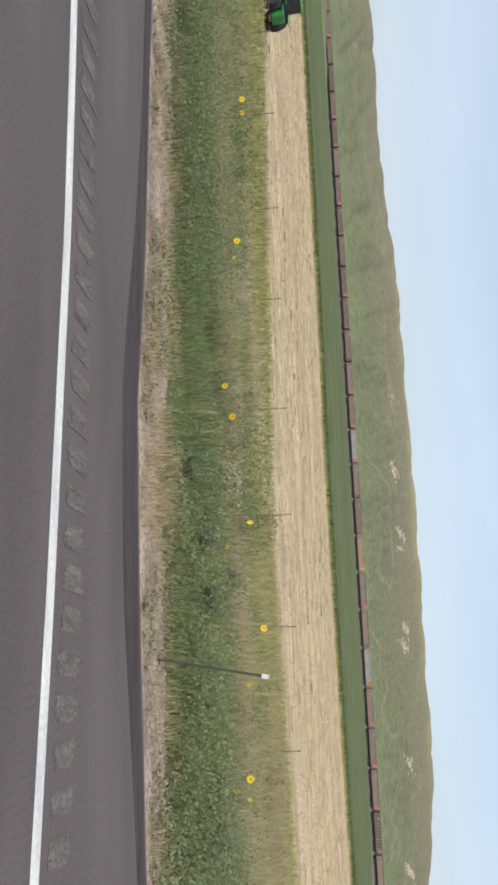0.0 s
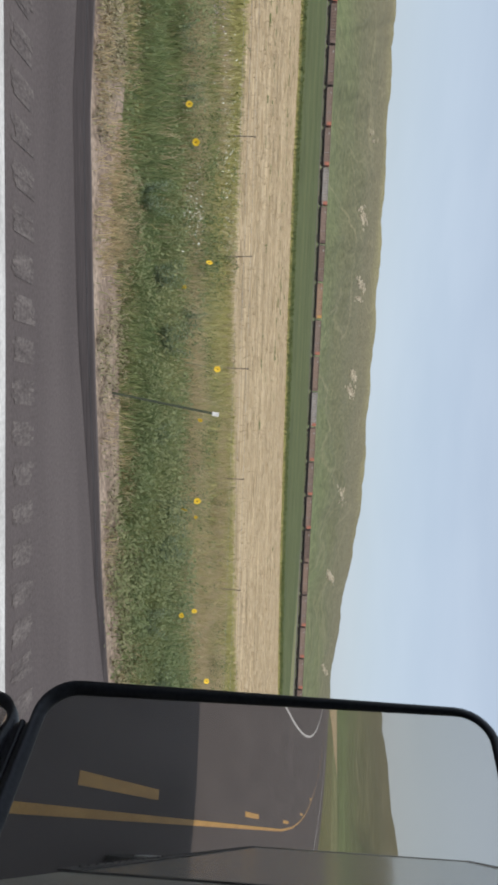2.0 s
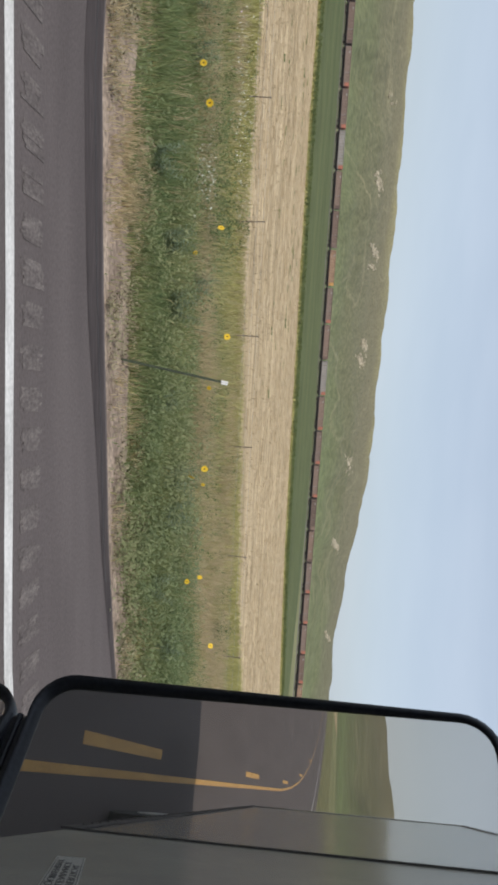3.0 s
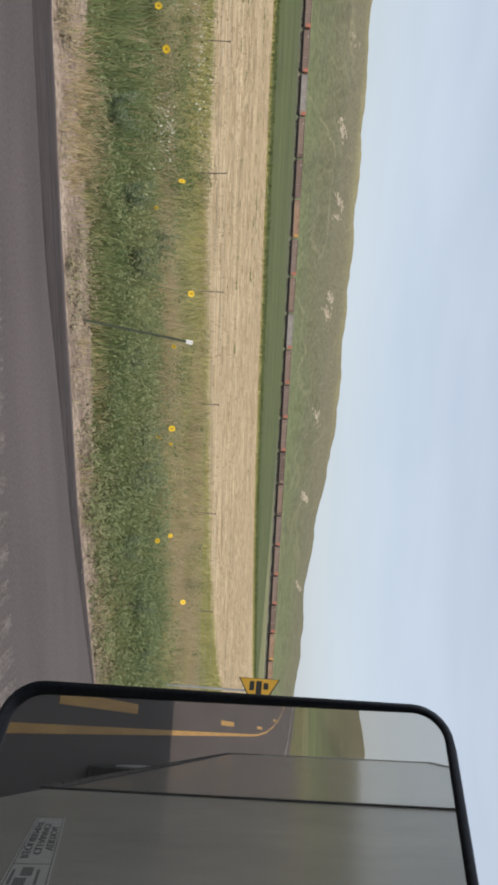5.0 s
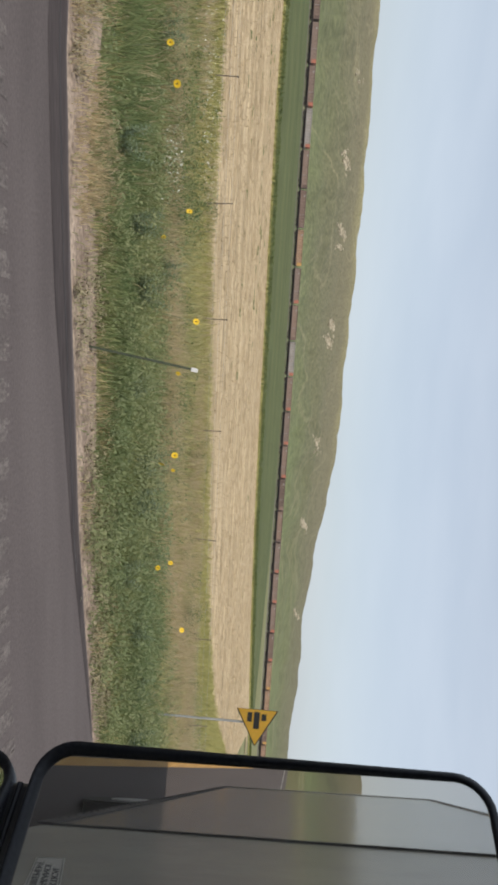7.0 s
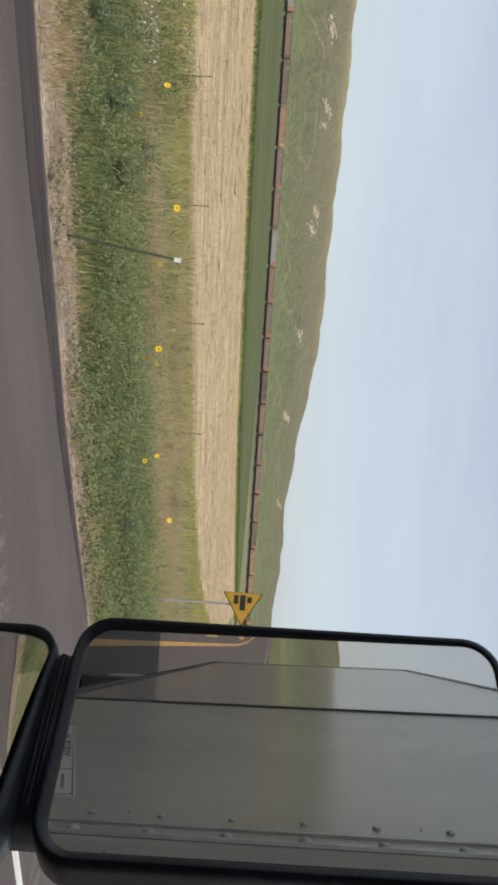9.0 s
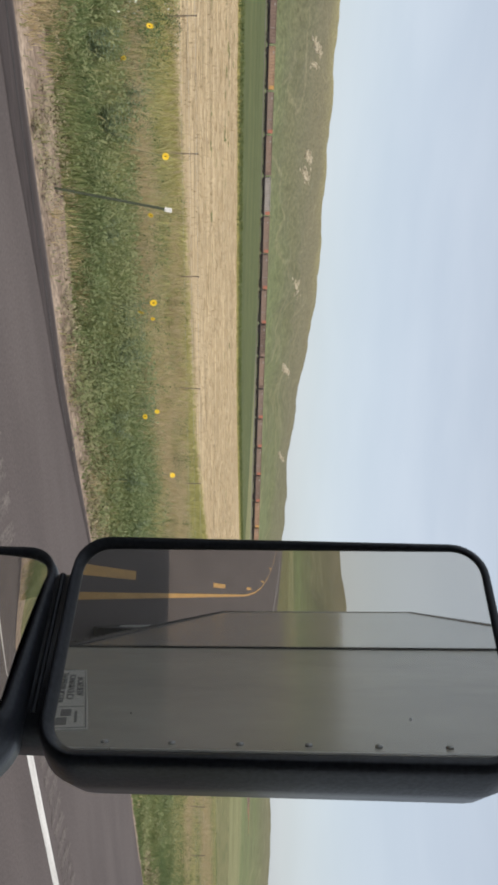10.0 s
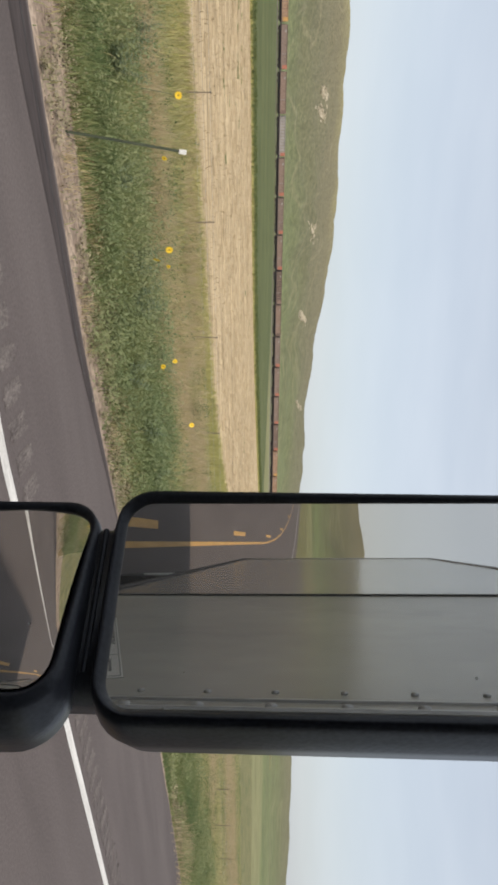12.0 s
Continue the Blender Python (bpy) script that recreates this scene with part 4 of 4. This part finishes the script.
def build_shrubs():
    """Pale broad-leaved roadside plants: several stems with paired leaves."""
    rnd = random.Random(11)
    kinds = []
    for k in range(2):
        sh = thing("leafy_plant", "pale grey-green broad-leaved plant on the verge", "plant", "leafy verge plants")
        bm_l = bmesh.new()
        for j in range(13):
            top = Vector((rnd.uniform(-.34, .34), rnd.uniform(-.26, .26), rnd.uniform(.28, .62)))
            foot = Vector((top.x * 0.25, top.y * 0.25, -0.02))
            part("stem", rod(foot, foot.lerp(top, 0.9), 0.0032, 0.002, 5), STEM, sh)
            for i in range(26):
                f_ = 0.15 + 0.85 * i / 25
                p = foot.lerp(top, f_)
                a_ = i * 1.9 + j
                d = Vector((math.cos(a_), math.sin(a_), rnd.uniform(0.15, 0.6))).normalized()
                side = d.cross(Vector((0, 0, 1))).normalized()
                ln = rnd.uniform(0.06, 0.115) * (1.15 - 0.5 * f_)
                w = ln * 0.24
                q = [p, p + d * ln * 0.45 + side * w, p + d * ln - Vector((0, 0, 0.02)), p + d * ln * 0.45 - side * w]
                v = [bm_l.verts.new(c) for c in q]
                bm_l.faces.new((v[0], v[1], v[2]))
                bm_l.faces.new((v[0], v[2], v[3]))
        part("foliage", bm_l, SAGE, sh, "pale folded leaves")
        kinds.append(sh)
    spots = [(5.5, 8.9), (4.2, 8.6), (8.2, 9.1), (-1.6, 8.9), (-0.6, 9.6), (0.2, 9.9), (1.6, 9.3), (-6.4, 9.4), (12.0, 9.4), (-4.1, 10.6), (-3.4, 10.9), (2.9, 9.9), (3.4, 9.4), (6.9, 9.3), (7.6, 8.7), (10.2, 9.6), (-0.1, 11.4), (5.1, 11.0)]
    for k, (x, y) in enumerate(spots):
        m = pose(x, float(from_edge(x, y)), -0.03, 0, 0, rnd.uniform(0, 360)) @ Matrix.Scale(rnd.uniform(0.8, 1.35), 4)
        if k < 2:
            kinds[k].matrix_basis = m
        else:
            copy_thing(kinds[k % 2], m)


def build_flower():
    f = thing("sunflower", "wild yellow sunflower on a thin green stem", "flower", "roadside sunflowers")
    part("stem", rod((0, 0, -0.02), (0.02, -0.01, 0.62), 0.006, 0.004, 6), STEM, f)
    bm = bmesh.new()
    for k in range(11):
        a_ = k * 2 * math.pi / 11
        c, s = math.cos(a_), math.sin(a_)
        pts = [(0.008, -0.006, 0), (0.044, -0.017, 0.006), (0.066, 0, 0.002), (0.044, 0.017, 0.006), (0.008, 0.006, 0)]
        bm.faces.new([bm.verts.new((0.02 + 0.76 * (px * c - py * s), -0.01 - pz, 0.63 + 0.76 * (px * s + py * c))) for px, py, pz in pts])
    part("petals", bm, PETAL, f, "yellow petals")
    bm = bmesh.new()
    bmesh.ops.create_uvsphere(bm, u_segments=10, v_segments=6, radius=0.010, matrix=Matrix.Translation((0.02, -0.012, 0.63)) @ Matrix.Diagonal((1, 0.45, 1, 1)))
    part("disc", bm, DISC, f, "brown flower disc", smooth=True)
    return f


def build_flowers():
    first = build_flower()
    rnd = random.Random(5)
    spots = [(-9.0, 10.6), (-8.7, 10.9), (-5.2, 9.9), (-2.6, 9.5), (-2.25, 9.7), (-0.4, 10.3), (0.6, 10.4), (2.4, 9.2), (2.6, 9.5), (3.3, 11.1), (4.35, 9.3), (4.5, 9.6), (6.3, 10.0), (9.3, 11.0), (-5.6, 10.2), (1.55, 10.6), (-1.1, 9.9), (7.4, 10.3)]
    for k, (x, y) in enumerate(spots):
        s = rnd.uniform(0.7, 1.2)
        m = pose(x, float(from_edge(x, y)) + rnd.uniform(-0.6, 0.9), -0.02, rnd.uniform(-14, 14), rnd.uniform(-10, 10), rnd.uniform(-60, 60))
        if k == 0:
            first.matrix_basis = m @ Matrix.Scale(s, 4)
        else:
            copy_thing(first, m @ Matrix.Scale(s, 4))


# ---- fence, marker post, sign ----
def build_fence():
    post = thing("fence_post", "thin weathered steel fence post at the field edge", "fence post", "field fence")
    part("shaft", rod((0, 0, -0.1), (0, 0, 0.72), 0.014, 0.012, 8), POST_WOOD, post)
    part("cap", box(-0.018, 0.018, -0.013, 0.013, 0.715, 0.74), POST_WOOD, post)
    rnd = random.Random(3)
    k = 0
    x = -21.0
    while x < 44:
        m = pose(x, 16.6 + rnd.uniform(-.1, .1), -0.03, rnd.uniform(-3, 3), rnd.uniform(-3, 3), rnd.uniform(0, 90))
        if k == 0:
            post.matrix_basis = m
        else:
            copy_thing(post, m)
        k += 1
        x += 2.75 + rnd.uniform(-.2, .2)
    wires = thing("fence_wire", "thin slack wires strung between the fence posts", "fence wire")
    for z in (0.35, 0.52, 0.68):
        part("wire", rod((-21, 16.6, z), (44, 16.6, z), 0.0022, sides=5), STEEL, wires)


def build_marker():
    m = thing("marker_post", "slim dark steel roadside marker post with a white reflector, leaning", "marker post", at=pose(0.85, 7.75, -0.012, 0, 9, 0))
    bm = box(-0.010, 0.010, -0.003, 0.003, -0.08, 1.27)
    add_box(bm, -0.013, -0.008, -0.003, 0.014, -0.08, 1.27)
    add_box(bm, 0.008, 0.013, -0.003, 0.014, -0.08, 1.27)
    part("channel", bm, POST_STEEL, m, "dark channel-section steel shaft")
    part("reflector", box(-0.024, 0.024, -0.012, -0.004, 1.20, 1.28, bevel=0.004), WHITE, m, "small white reflector")
    for z in (1.21, 1.27):
        part("bolt", rod((0, -0.016, z), (0, -0.011, z), 0.006, sides=8), STEEL, m)


def build_pennant():
    """A roadside pennant: a long triangle that points to the road, on a steel post."""
    x, y0, y1, z = 9.0, 12.95, 11.75, 2.16
    t = thing("pennant_sign", "yellow triangular pennant road sign on a thin steel post", "road sign", at=pose(x, 0, -0.03))
    part("post", rod((0.03, y0 - 0.42, -0.1), (0.03, y0 - 0.42, z + 0.22), 0.024, sides=10), STEEL, t, "thin galvanised steel post")

    def plate(inset, x0, x1):
        bm = bmesh.new()
        pts = ((y0 - inset, z - 0.45 + 1.9 * inset), (y1 + 2.6 * inset, z), (y0 - inset, z + 0.45 - 1.9 * inset))
        a_ = [bm.verts.new((x0, p, q)) for p, q in pts]
        b_ = [bm.verts.new((x1, p, q)) for p, q in pts]
        bm.faces.new(a_), bm.faces.new(b_[::-1])
        for k in range(3):
            bm.faces.new((a_[k], b_[k], b_[(k + 1) % 3], a_[(k + 1) % 3]))
        bmesh.ops.recalc_face_normals(bm, faces=bm.faces)
        return bm

    part("plate", plate(0.0, 0.0, 0.004), SIGN_BLACK, t, "black-edged sign plate")
    part("face", plate(0.018, -0.002, -0.0005), SIGN_YELLOW, t, "yellow sign face")
    for z0, z1, a_, b_ in ((0.10, 0.20, 0.16, 0.38), (-0.06, 0.06, 0.10, 0.66), (-0.20, -0.10, 0.12, 0.44)):
        part("printed_bar", box(-0.0045, -0.0025, y0 - b_, y0 - a_, z + z0, z + z1), SIGN_BLACK, t)


def build_tractor():
    """Parked at the field edge far back."""
    t = thing("tractor", "green and yellow farm tractor parked on the stubble", "tractor", at=pose(-20.7, 21.0, -0.008, 0, 0, 172) @ Matrix.Scale(0.6, 4))
    part("bonnet", box(0.2, 1.9, -0.35, 0.35, 0.95, 1.5, bevel=0.06), TRACTOR_GREEN, t)
    part("cab", box(-0.55, 0.2, -0.55, 0.55, 0.9, 2.3, bevel=0.08), CABIN_DARK, t)
    part("hitch", box(-1.5, -0.5, -0.3, 0.3, 0.62, 1.35, bevel=0.05), TRACTOR_GREEN, t)
    part("stripe", box(-1.3, -0.5, -0.315, -0.301, 1.0, 1.1), SIGN_YELLOW, t)
    part("cab_roof", box(-0.65, 0.3, -0.62, 0.62, 2.3, 2.42, bevel=0.04), TRACTOR_GREEN, t)
    part("axle", rod((-0.5, -0.8, 0.75), (-0.5, 0.8, 0.75), 0.09), BOGIE, t)
    for s in (-1, 1):
        part("fender", box(-1.05, 0.1, s * 0.72 - 0.2, s * 0.72 + 0.2, 1.5, 1.56, bevel=0.02), TRACTOR_GREEN, t)
        for cx, r, w in ((-0.5, 0.75, 0.42), (1.5, 0.5, 0.3)):
            wheel = part("wheel", rod((cx, s * 0.75 - w / 2, r), (cx, s * 0.75 + w / 2, r), r, sides=28), RUBBER, t)
            part("rim", rod((cx, s * 0.75 - w / 2 - 0.01, r), (cx, s * 0.75 + w / 2 + 0.01, r), r * 0.55, sides=20), SIGN_YELLOW, wheel)


# ---- the truck and its mirrors ----
SIDE = 0.20           # the plane of the truck's driver's side
REAR = -11.5
STICKER_TURN = -17.2


def mirror_frame():
    """Across (towards the cab), up, and out of the glass towards the driver."""
    u = Vector((0.41454, -0.91000, 0.00772)).normalized()
    v = Vector((-0.01037, 0.00376, 0.99994))
    v = (v - u * v.dot(u)).normalized()
    return u, v, Vector((-0.90997, -0.41460, -0.00788)).normalized()


GLASS_TILT = (0.018, -0.028)      # the glass is turned a little in its housing


def rounded(u0, u1, v0, v1, r, steps=7, slant=0.0):
    pts = []
    for cu, cv, a0 in ((u1 - r, v1 - r, 0), (u0 + r, v1 - r, 90), (u0 + r, v0 + r, 180), (u1 - r, v0 + r, 270)):
        for k in range(steps + 1):
            a_ = radians(a0 + 90 * k / steps)
            p, q = cu + r * math.cos(a_), cv + r * math.sin(a_)
            pts.append((p, q - slant * max(0.0, p - u0) * (q - v0) / (v1 - v0)))
    return pts


def shell(loops, frame_, origin, close_end=True):
    """Lofts rounded outlines, each (outline, depth towards the driver)."""
    u, v, n = frame_
    bm = bmesh.new()
    rings = [[bm.verts.new(origin + u * p + v * q + n * (w(p, q) if callable(w) else w)) for p, q in pts] for pts, w in loops]
    for a_, b_ in zip(rings, rings[1:]):
        for i in range(len(a_)):
            k = (i + 1) % len(a_)
            bm.faces.new((a_[i], a_[k], b_[k], b_[i]))
    if close_end:
        bm.faces.new(rings[-1])
    bmesh.ops.recalc_face_normals(bm, faces=bm.faces)
    return bm


def mirror_head(truck, name, u0, u1, v0, v1, r, origin, frame_, bulge, label, slant=0.0):
    rim = 0.007
    cu, cv = (u0 + u1) / 2, (v0 + v1) / 2
    tip, lean = (0.0, 0.0) if bulge else GLASS_TILT
    bed = lambda p, q: -0.002 - tip * (p - cu) - lean * (q - cv)            # depth of the glass
    loops = [(rounded(u0, u1, v0, v1, r, slant=slant), lambda p, q: bed(p, q) - 0.006), (rounded(u0, u1, v0, v1, r, slant=slant), lambda p, q: bed(p, q) + 0.002), (rounded(u0 - rim * 0.5, u1 + rim * 0.5, v0 - rim * 0.5, v1 + rim * 0.5, r + 0.003, slant=slant), lambda p, q: 0.5 * bed(p, q) + 0.0045),
             (rounded(u0 - rim, u1 + rim, v0 - rim, v1 + rim, r + rim, slant=slant), 0.005),
             (rounded(u0 - rim - 0.002, u1 + 0.014, v0 - rim - 0.004, v1 + rim + 0.004, r + 0.012, slant=slant), -0.006),
             (rounded(u0 - rim - 0.001, u1 + 0.021, v0 - rim - 0.005, v1 + rim + 0.005, r + 0.014, slant=slant), -0.030),
             (rounded(u0 - 0.000, u1 + 0.020, v0 - 0.006, v1 + 0.006, r + 0.014, slant=slant), -0.060),
             (rounded(u0 + 0.03, u1 - 0.002, v0 + 0.03, v1 - 0.03, r, slant=slant), -0.095)]
    housing = part(name, shell(loops, frame_, origin), BLACK, truck, label, smooth=True)
    u, v, n = frame_
    bm = bmesh.new()
    outline = rounded(u0 - 0.001, u1 + 0.001, v0 - 0.001, v1 + 0.001, r + 0.001, 6, slant)
    if bulge:
        fine = []
        for (p0, q0), (p1, q1) in zip(outline, outline[1:] + outline[:1]):
            cuts = max(1, int(math.hypot(p1 - p0, q1 - q0) / 0.004))
            fine += [(p0 + (p1 - p0) * k / cuts, q0 + (q1 - q0) * k / cuts) for k in range(cuts)]
        outline = fine
    rings = []
    steps = 30 if bulge else 2
    for k in range(steps, 0, -1):
        f_ = k / steps
        ring = []
        for p, q in outline:
            pu, qv = cu + (p - cu) * f_, cv + (q - cv) * f_
            d2 = (pu - cu) ** 2 + (qv - cv) ** 2
            ring.append(bm.verts.new(origin + u * pu + v * qv + n * (bed(pu, qv) if not bulge else bulge + 0.001 + 0.03 * (pu - cu) - d2 / (2 * 0.46))))
        rings.append(ring)
    for a_, b_ in zip(rings, rings[1:]):
        for i in range(len(a_)):
            k = (i + 1) % len(a_)
            bm.faces.new((a_[i], a_[k], b_[k], b_[i]))
    bm.faces.new(rings[-1])
    bmesh.ops.recalc_face_normals(bm, faces=bm.faces)
    bm.normal_update()
    if sum((f_.normal.dot(n) for f_ in bm.faces)) < 0:
        bmesh.ops.reverse_faces(bm, faces=bm.faces)
    part("mirror_glass", bm, MIRROR, housing, "convex mirror glass" if bulge else "flat mirror glass", smooth=bool(bulge))
    return housing


def add_text(body, size, material_, m, parent, name, squash=1.0):
    cu = bpy.data.curves.new(name, "FONT")
    cu.body, cu.size, cu.align_x, cu.align_y, cu.extrude = body, size, "CENTER", "CENTER", 0.0008
    cu.materials.append(material_)
    tmp = new(name + "_text", cu)
    dg = bpy.context.evaluated_depsgraph_get()
    me = bpy.data.meshes.new_from_object(tmp.evaluated_get(dg))
    bpy.data.objects.remove(tmp)
    ob = new(name, me)
    ob.parent = parent
    ob.matrix_basis = m
    return ob


def build_truck():
    truck = thing("box_truck", "grey box truck with black side mirrors on the highway", "truck")
    # cargo box
    bm = box(REAR, -2.95, -2.35, SIDE, 0.95, 4.25)
    part("cargo_box", bm, ALLOY, truck, "dull aluminium cargo box")
    part("top_rail", box(REAR - 0.01, -2.93, SIDE + 0.002, SIDE + 0.014, 4.21, 4.27, bevel=0.004), ALLOY, truck)
    part("bottom_rail", box(REAR - 0.01, -2.93, SIDE + 0.002, SIDE + 0.014, 0.93, 1.01, bevel=0.004), BOGIE, truck)
    part("rear_post", box(REAR - 0.02, REAR + 0.09, SIDE + 0.002, SIDE + 0.016, 0.95, 4.25, bevel=0.004), ALLOY, truck)
    part("seam", box(-2.96, -2.93, SIDE + 0.001, SIDE + 0.010, 0.95, 4.25), SEAM, truck)
    rivet = None
    for z in (0.97, 4.24):
        for k in range(56):
            x = REAR + 0.08 + k * 0.15
            if rivet is None:
                bm = bmesh.new()
                bmesh.ops.create_uvsphere(bm, u_segments=8, v_segments=5, radius=0.010, matrix=Matrix.Diagonal((1, 0.8, 1, 1)))
                rivet = part("rivet", bm, SEAM, truck, smooth=True)
            else:
                rivet = link_mesh("rivet", rivet.data, None, truck)
            rivet.location = (x, SIDE + 0.015, z)
    # cab: rear side panel, door, roof, floor, far side, nose
    part("cab_side_panel", box(-2.93, -0.27, SIDE - 0.05, SIDE - 0.001, 0.95, 3.93, bevel=0.01), PANEL, truck, "flat grey painted side panel")
    part("door", box(-0.26, 1.25, SIDE - 0.07, SIDE, 0.95, 1.72, bevel=0.015), PANEL, truck, "grey driver's door below the window")
    part("window_pillar", box(1.12, 1.25, SIDE - 0.07, SIDE, 1.73, 2.85, bevel=0.01), PANEL, truck)
    part("cab_roof", box(-2.93, 1.25, -2.2, SIDE, 3.94, 4.02, bevel=0.02), PANEL, truck)
    part("roof_side", box(-0.26, 1.25, SIDE - 0.06, SIDE - 0.002, 2.86, 3.93, bevel=0.01), PANEL, truck)
    part("cab_floor", box(-2.93, 1.25, -2.2, SIDE - 0.08, 0.95, 1.05), CABIN_DARK, truck)
    part("cab_far_side", box(-2.93, 1.25, -2.25, -2.2, 0.95, 3.93), CABIN_DARK, truck)
    part("cab_back_wall", box(-1.2, -1.15, -2.19, SIDE - 0.06, 1.06, 3.93), CABIN_DARK, truck)
    part("bonnet", box(1.26, 3.0, -2.05, 0.0, 0.8, 1.75, bevel=0.12), PANEL, truck)
    for col, size in ((-0.42, 0.008), (-0.296, 0.013)):
        dome = None
        for k in range(19):
            if dome is None:
                bm = bmesh.new()
                bmesh.ops.create_uvsphere(bm, u_segments=10, v_segments=6, radius=size, matrix=Matrix.Diagonal((1, 0.6, 1, 1)))
                dome = part("rivet", bm, STEEL, truck, smooth=True)
            else:
                dome = link_mesh("rivet", dome.data, None, truck)
            dome.location = (col, SIDE + 0.001, 1.235 + k * 0.137)
    part("trim_strip", box(-0.352, -0.342, SIDE - 0.001, SIDE + 0.004, 1.0, 3.0), STEEL, truck)
    part("trim_strip", box(-0.280, -0.272, SIDE - 0.001, SIDE + 0.005, 1.0, 3.0), STEEL, truck)
    # sticker
    tilt = Matrix.Translation((-1.13, SIDE, 1.615)) @ Matrix.Rotation(radians(STICKER_TURN), 4, "Y") @ Matrix.Diagonal((1.36, 1, 0.85, 1))
    sticker = part("sticker", box(-0.46, 0.46, -0.0005, 0.002, -0.058, 0.058), STICKER, truck, "pale grey warning sticker stuck on askew")
    sticker.matrix_basis = tilt
    for x0, x1, z0, z1 in ((-0.45, 0.45, 0.050, 0.053), (-0.45, 0.45, -0.053, -0.050), (0.447, 0.45, -0.053, 0.053), (-0.45, -0.447, -0.053, 0.053), (0.225, 0.228, -0.053, 0.053)):
        part("printed_border", box(x0, x1, 0.0022, 0.003, z0, z1), STICKER_INK, sticker)
    for x0, x1, z0, z1 in ((0.28, 0.40, -0.044, -0.036), (0.26, 0.33, -0.02, 0.01), (0.35, 0.42, -0.03, 0.0), (0.28, 0.40, 0.02, 0.028)):
        part("printed_mark", box(x0, x1, 0.0022, 0.003, z0, z1), STICKER_INK, sticker)
    for i, line in enumerate(("VERTICAL", "CLEARANCE", "REQUIREMENT")):
        add_text(line, 0.034, STICKER_INK, Matrix.Translation((-0.10, 0.0032, 0.031 - i * 0.032)) @ Euler((radians(90), 0, radians(180))).to_matrix().to_4x4() @ Matrix.Diagonal((2.4, 1, 1, 1)), sticker, "lettering")
    # wheels and chassis
    part("chassis", box(REAR + 0.3, 2.6, -1.6, -0.5, 0.55, 0.93), BOGIE, truck)
    for cx in (-6.9, 1.9):
        for cy in (-2.2, 0.0):
            w = part("wheel", rod((cx, cy - 0.14, 0.5), (cx, cy + 0.14, 0.5), 0.5, sides=28), RUBBER, truck)
            part("hub", rod((cx, cy - 0.15, 0.5), (cx, cy + 0.15, 0.5), 0.22, sides=18), STEEL, w)
    # mirrors
    fr = mirror_frame()
    u, v, n = fr
    origin = Vector((0.36708, 0.53803, 2.29913))
    mirror_head(truck, "mirror_housing", 0.0058, 0.1902, -0.189, 0.1853, 0.025, origin, fr, 0.0, "black plastic main mirror housing")
    # the lower glass is turned a few degrees farther out
    n2 = (n - u * 0.235).normalized()
    u2 = (u - n2 * u.dot(n2)).normalized()
    pivot = origin + u * 0.089 + v * -0.29
    mirror_head(truck, "lower_mirror_housing", 0.006, 0.188, -0.360, -0.225, 0.025, pivot - u2 * 0.089 + v * 0.29, (u2, v, n2), 0.012, "black plastic convex mirror housing", slant=0.012)
    neck = shell([(rounded(0.034, 0.160, -0.268, -0.180, 0.010), -0.014), (rounded(0.028, 0.170, -0.268, -0.180, 0.012), -0.019), (rounded(0.022, 0.180, -0.268, -0.180, 0.014), -0.034),
                  (rounded(0.022, 0.182, -0.268, -0.180, 0.014), -0.060), (rounded(0.035, 0.165, -0.268, -0.180, 0.012), -0.085)], fr, origin)
    front = [neck.verts.new(origin + u * p + v * q - n * 0.014) for p, q in rounded(0.034, 0.160, -0.268, -0.180, 0.010)]
    neck.faces.new(front)
    bmesh.ops.remove_doubles(neck, verts=neck.verts, dist=1e-5)
    neck_part = part("neck", neck, BLACK, truck, "ribbed black neck between the mirrors", smooth=True)
    for k in range(3):
        part("rib", rod(origin + u * 0.030 + v * (-0.2 - 0.0095 * k) - n * 0.0142, origin + u * 0.160 + v * (-0.2 - 0.0095 * k) - n * 0.0142, 0.0028, sides=8), BLACK, neck_part)
    arm = bmesh.new()
    foot = origin + u * 0.1 + v * -0.375 - n * 0.04
    add_rod(arm, foot, foot + Vector((0, 0, -0.28)), 0.018, 0.018, 12)
    add_rod(arm, foot + Vector((0, 0, -0.27)), Vector((0.62, SIDE - 0.02, 1.60)), 0.018, 0.018, 12)
    part("mirror_arm", arm, BLACK, truck, "black tubular mirror arm bolted to the door")


build_ground()
build_fields()
build_hills()
build_outcrops()
build_track()
build_train()
build_plants()
build_fence()
build_marker()
build_pennant()
build_tractor()
build_truck()
build_shrubs()
build_flowers()
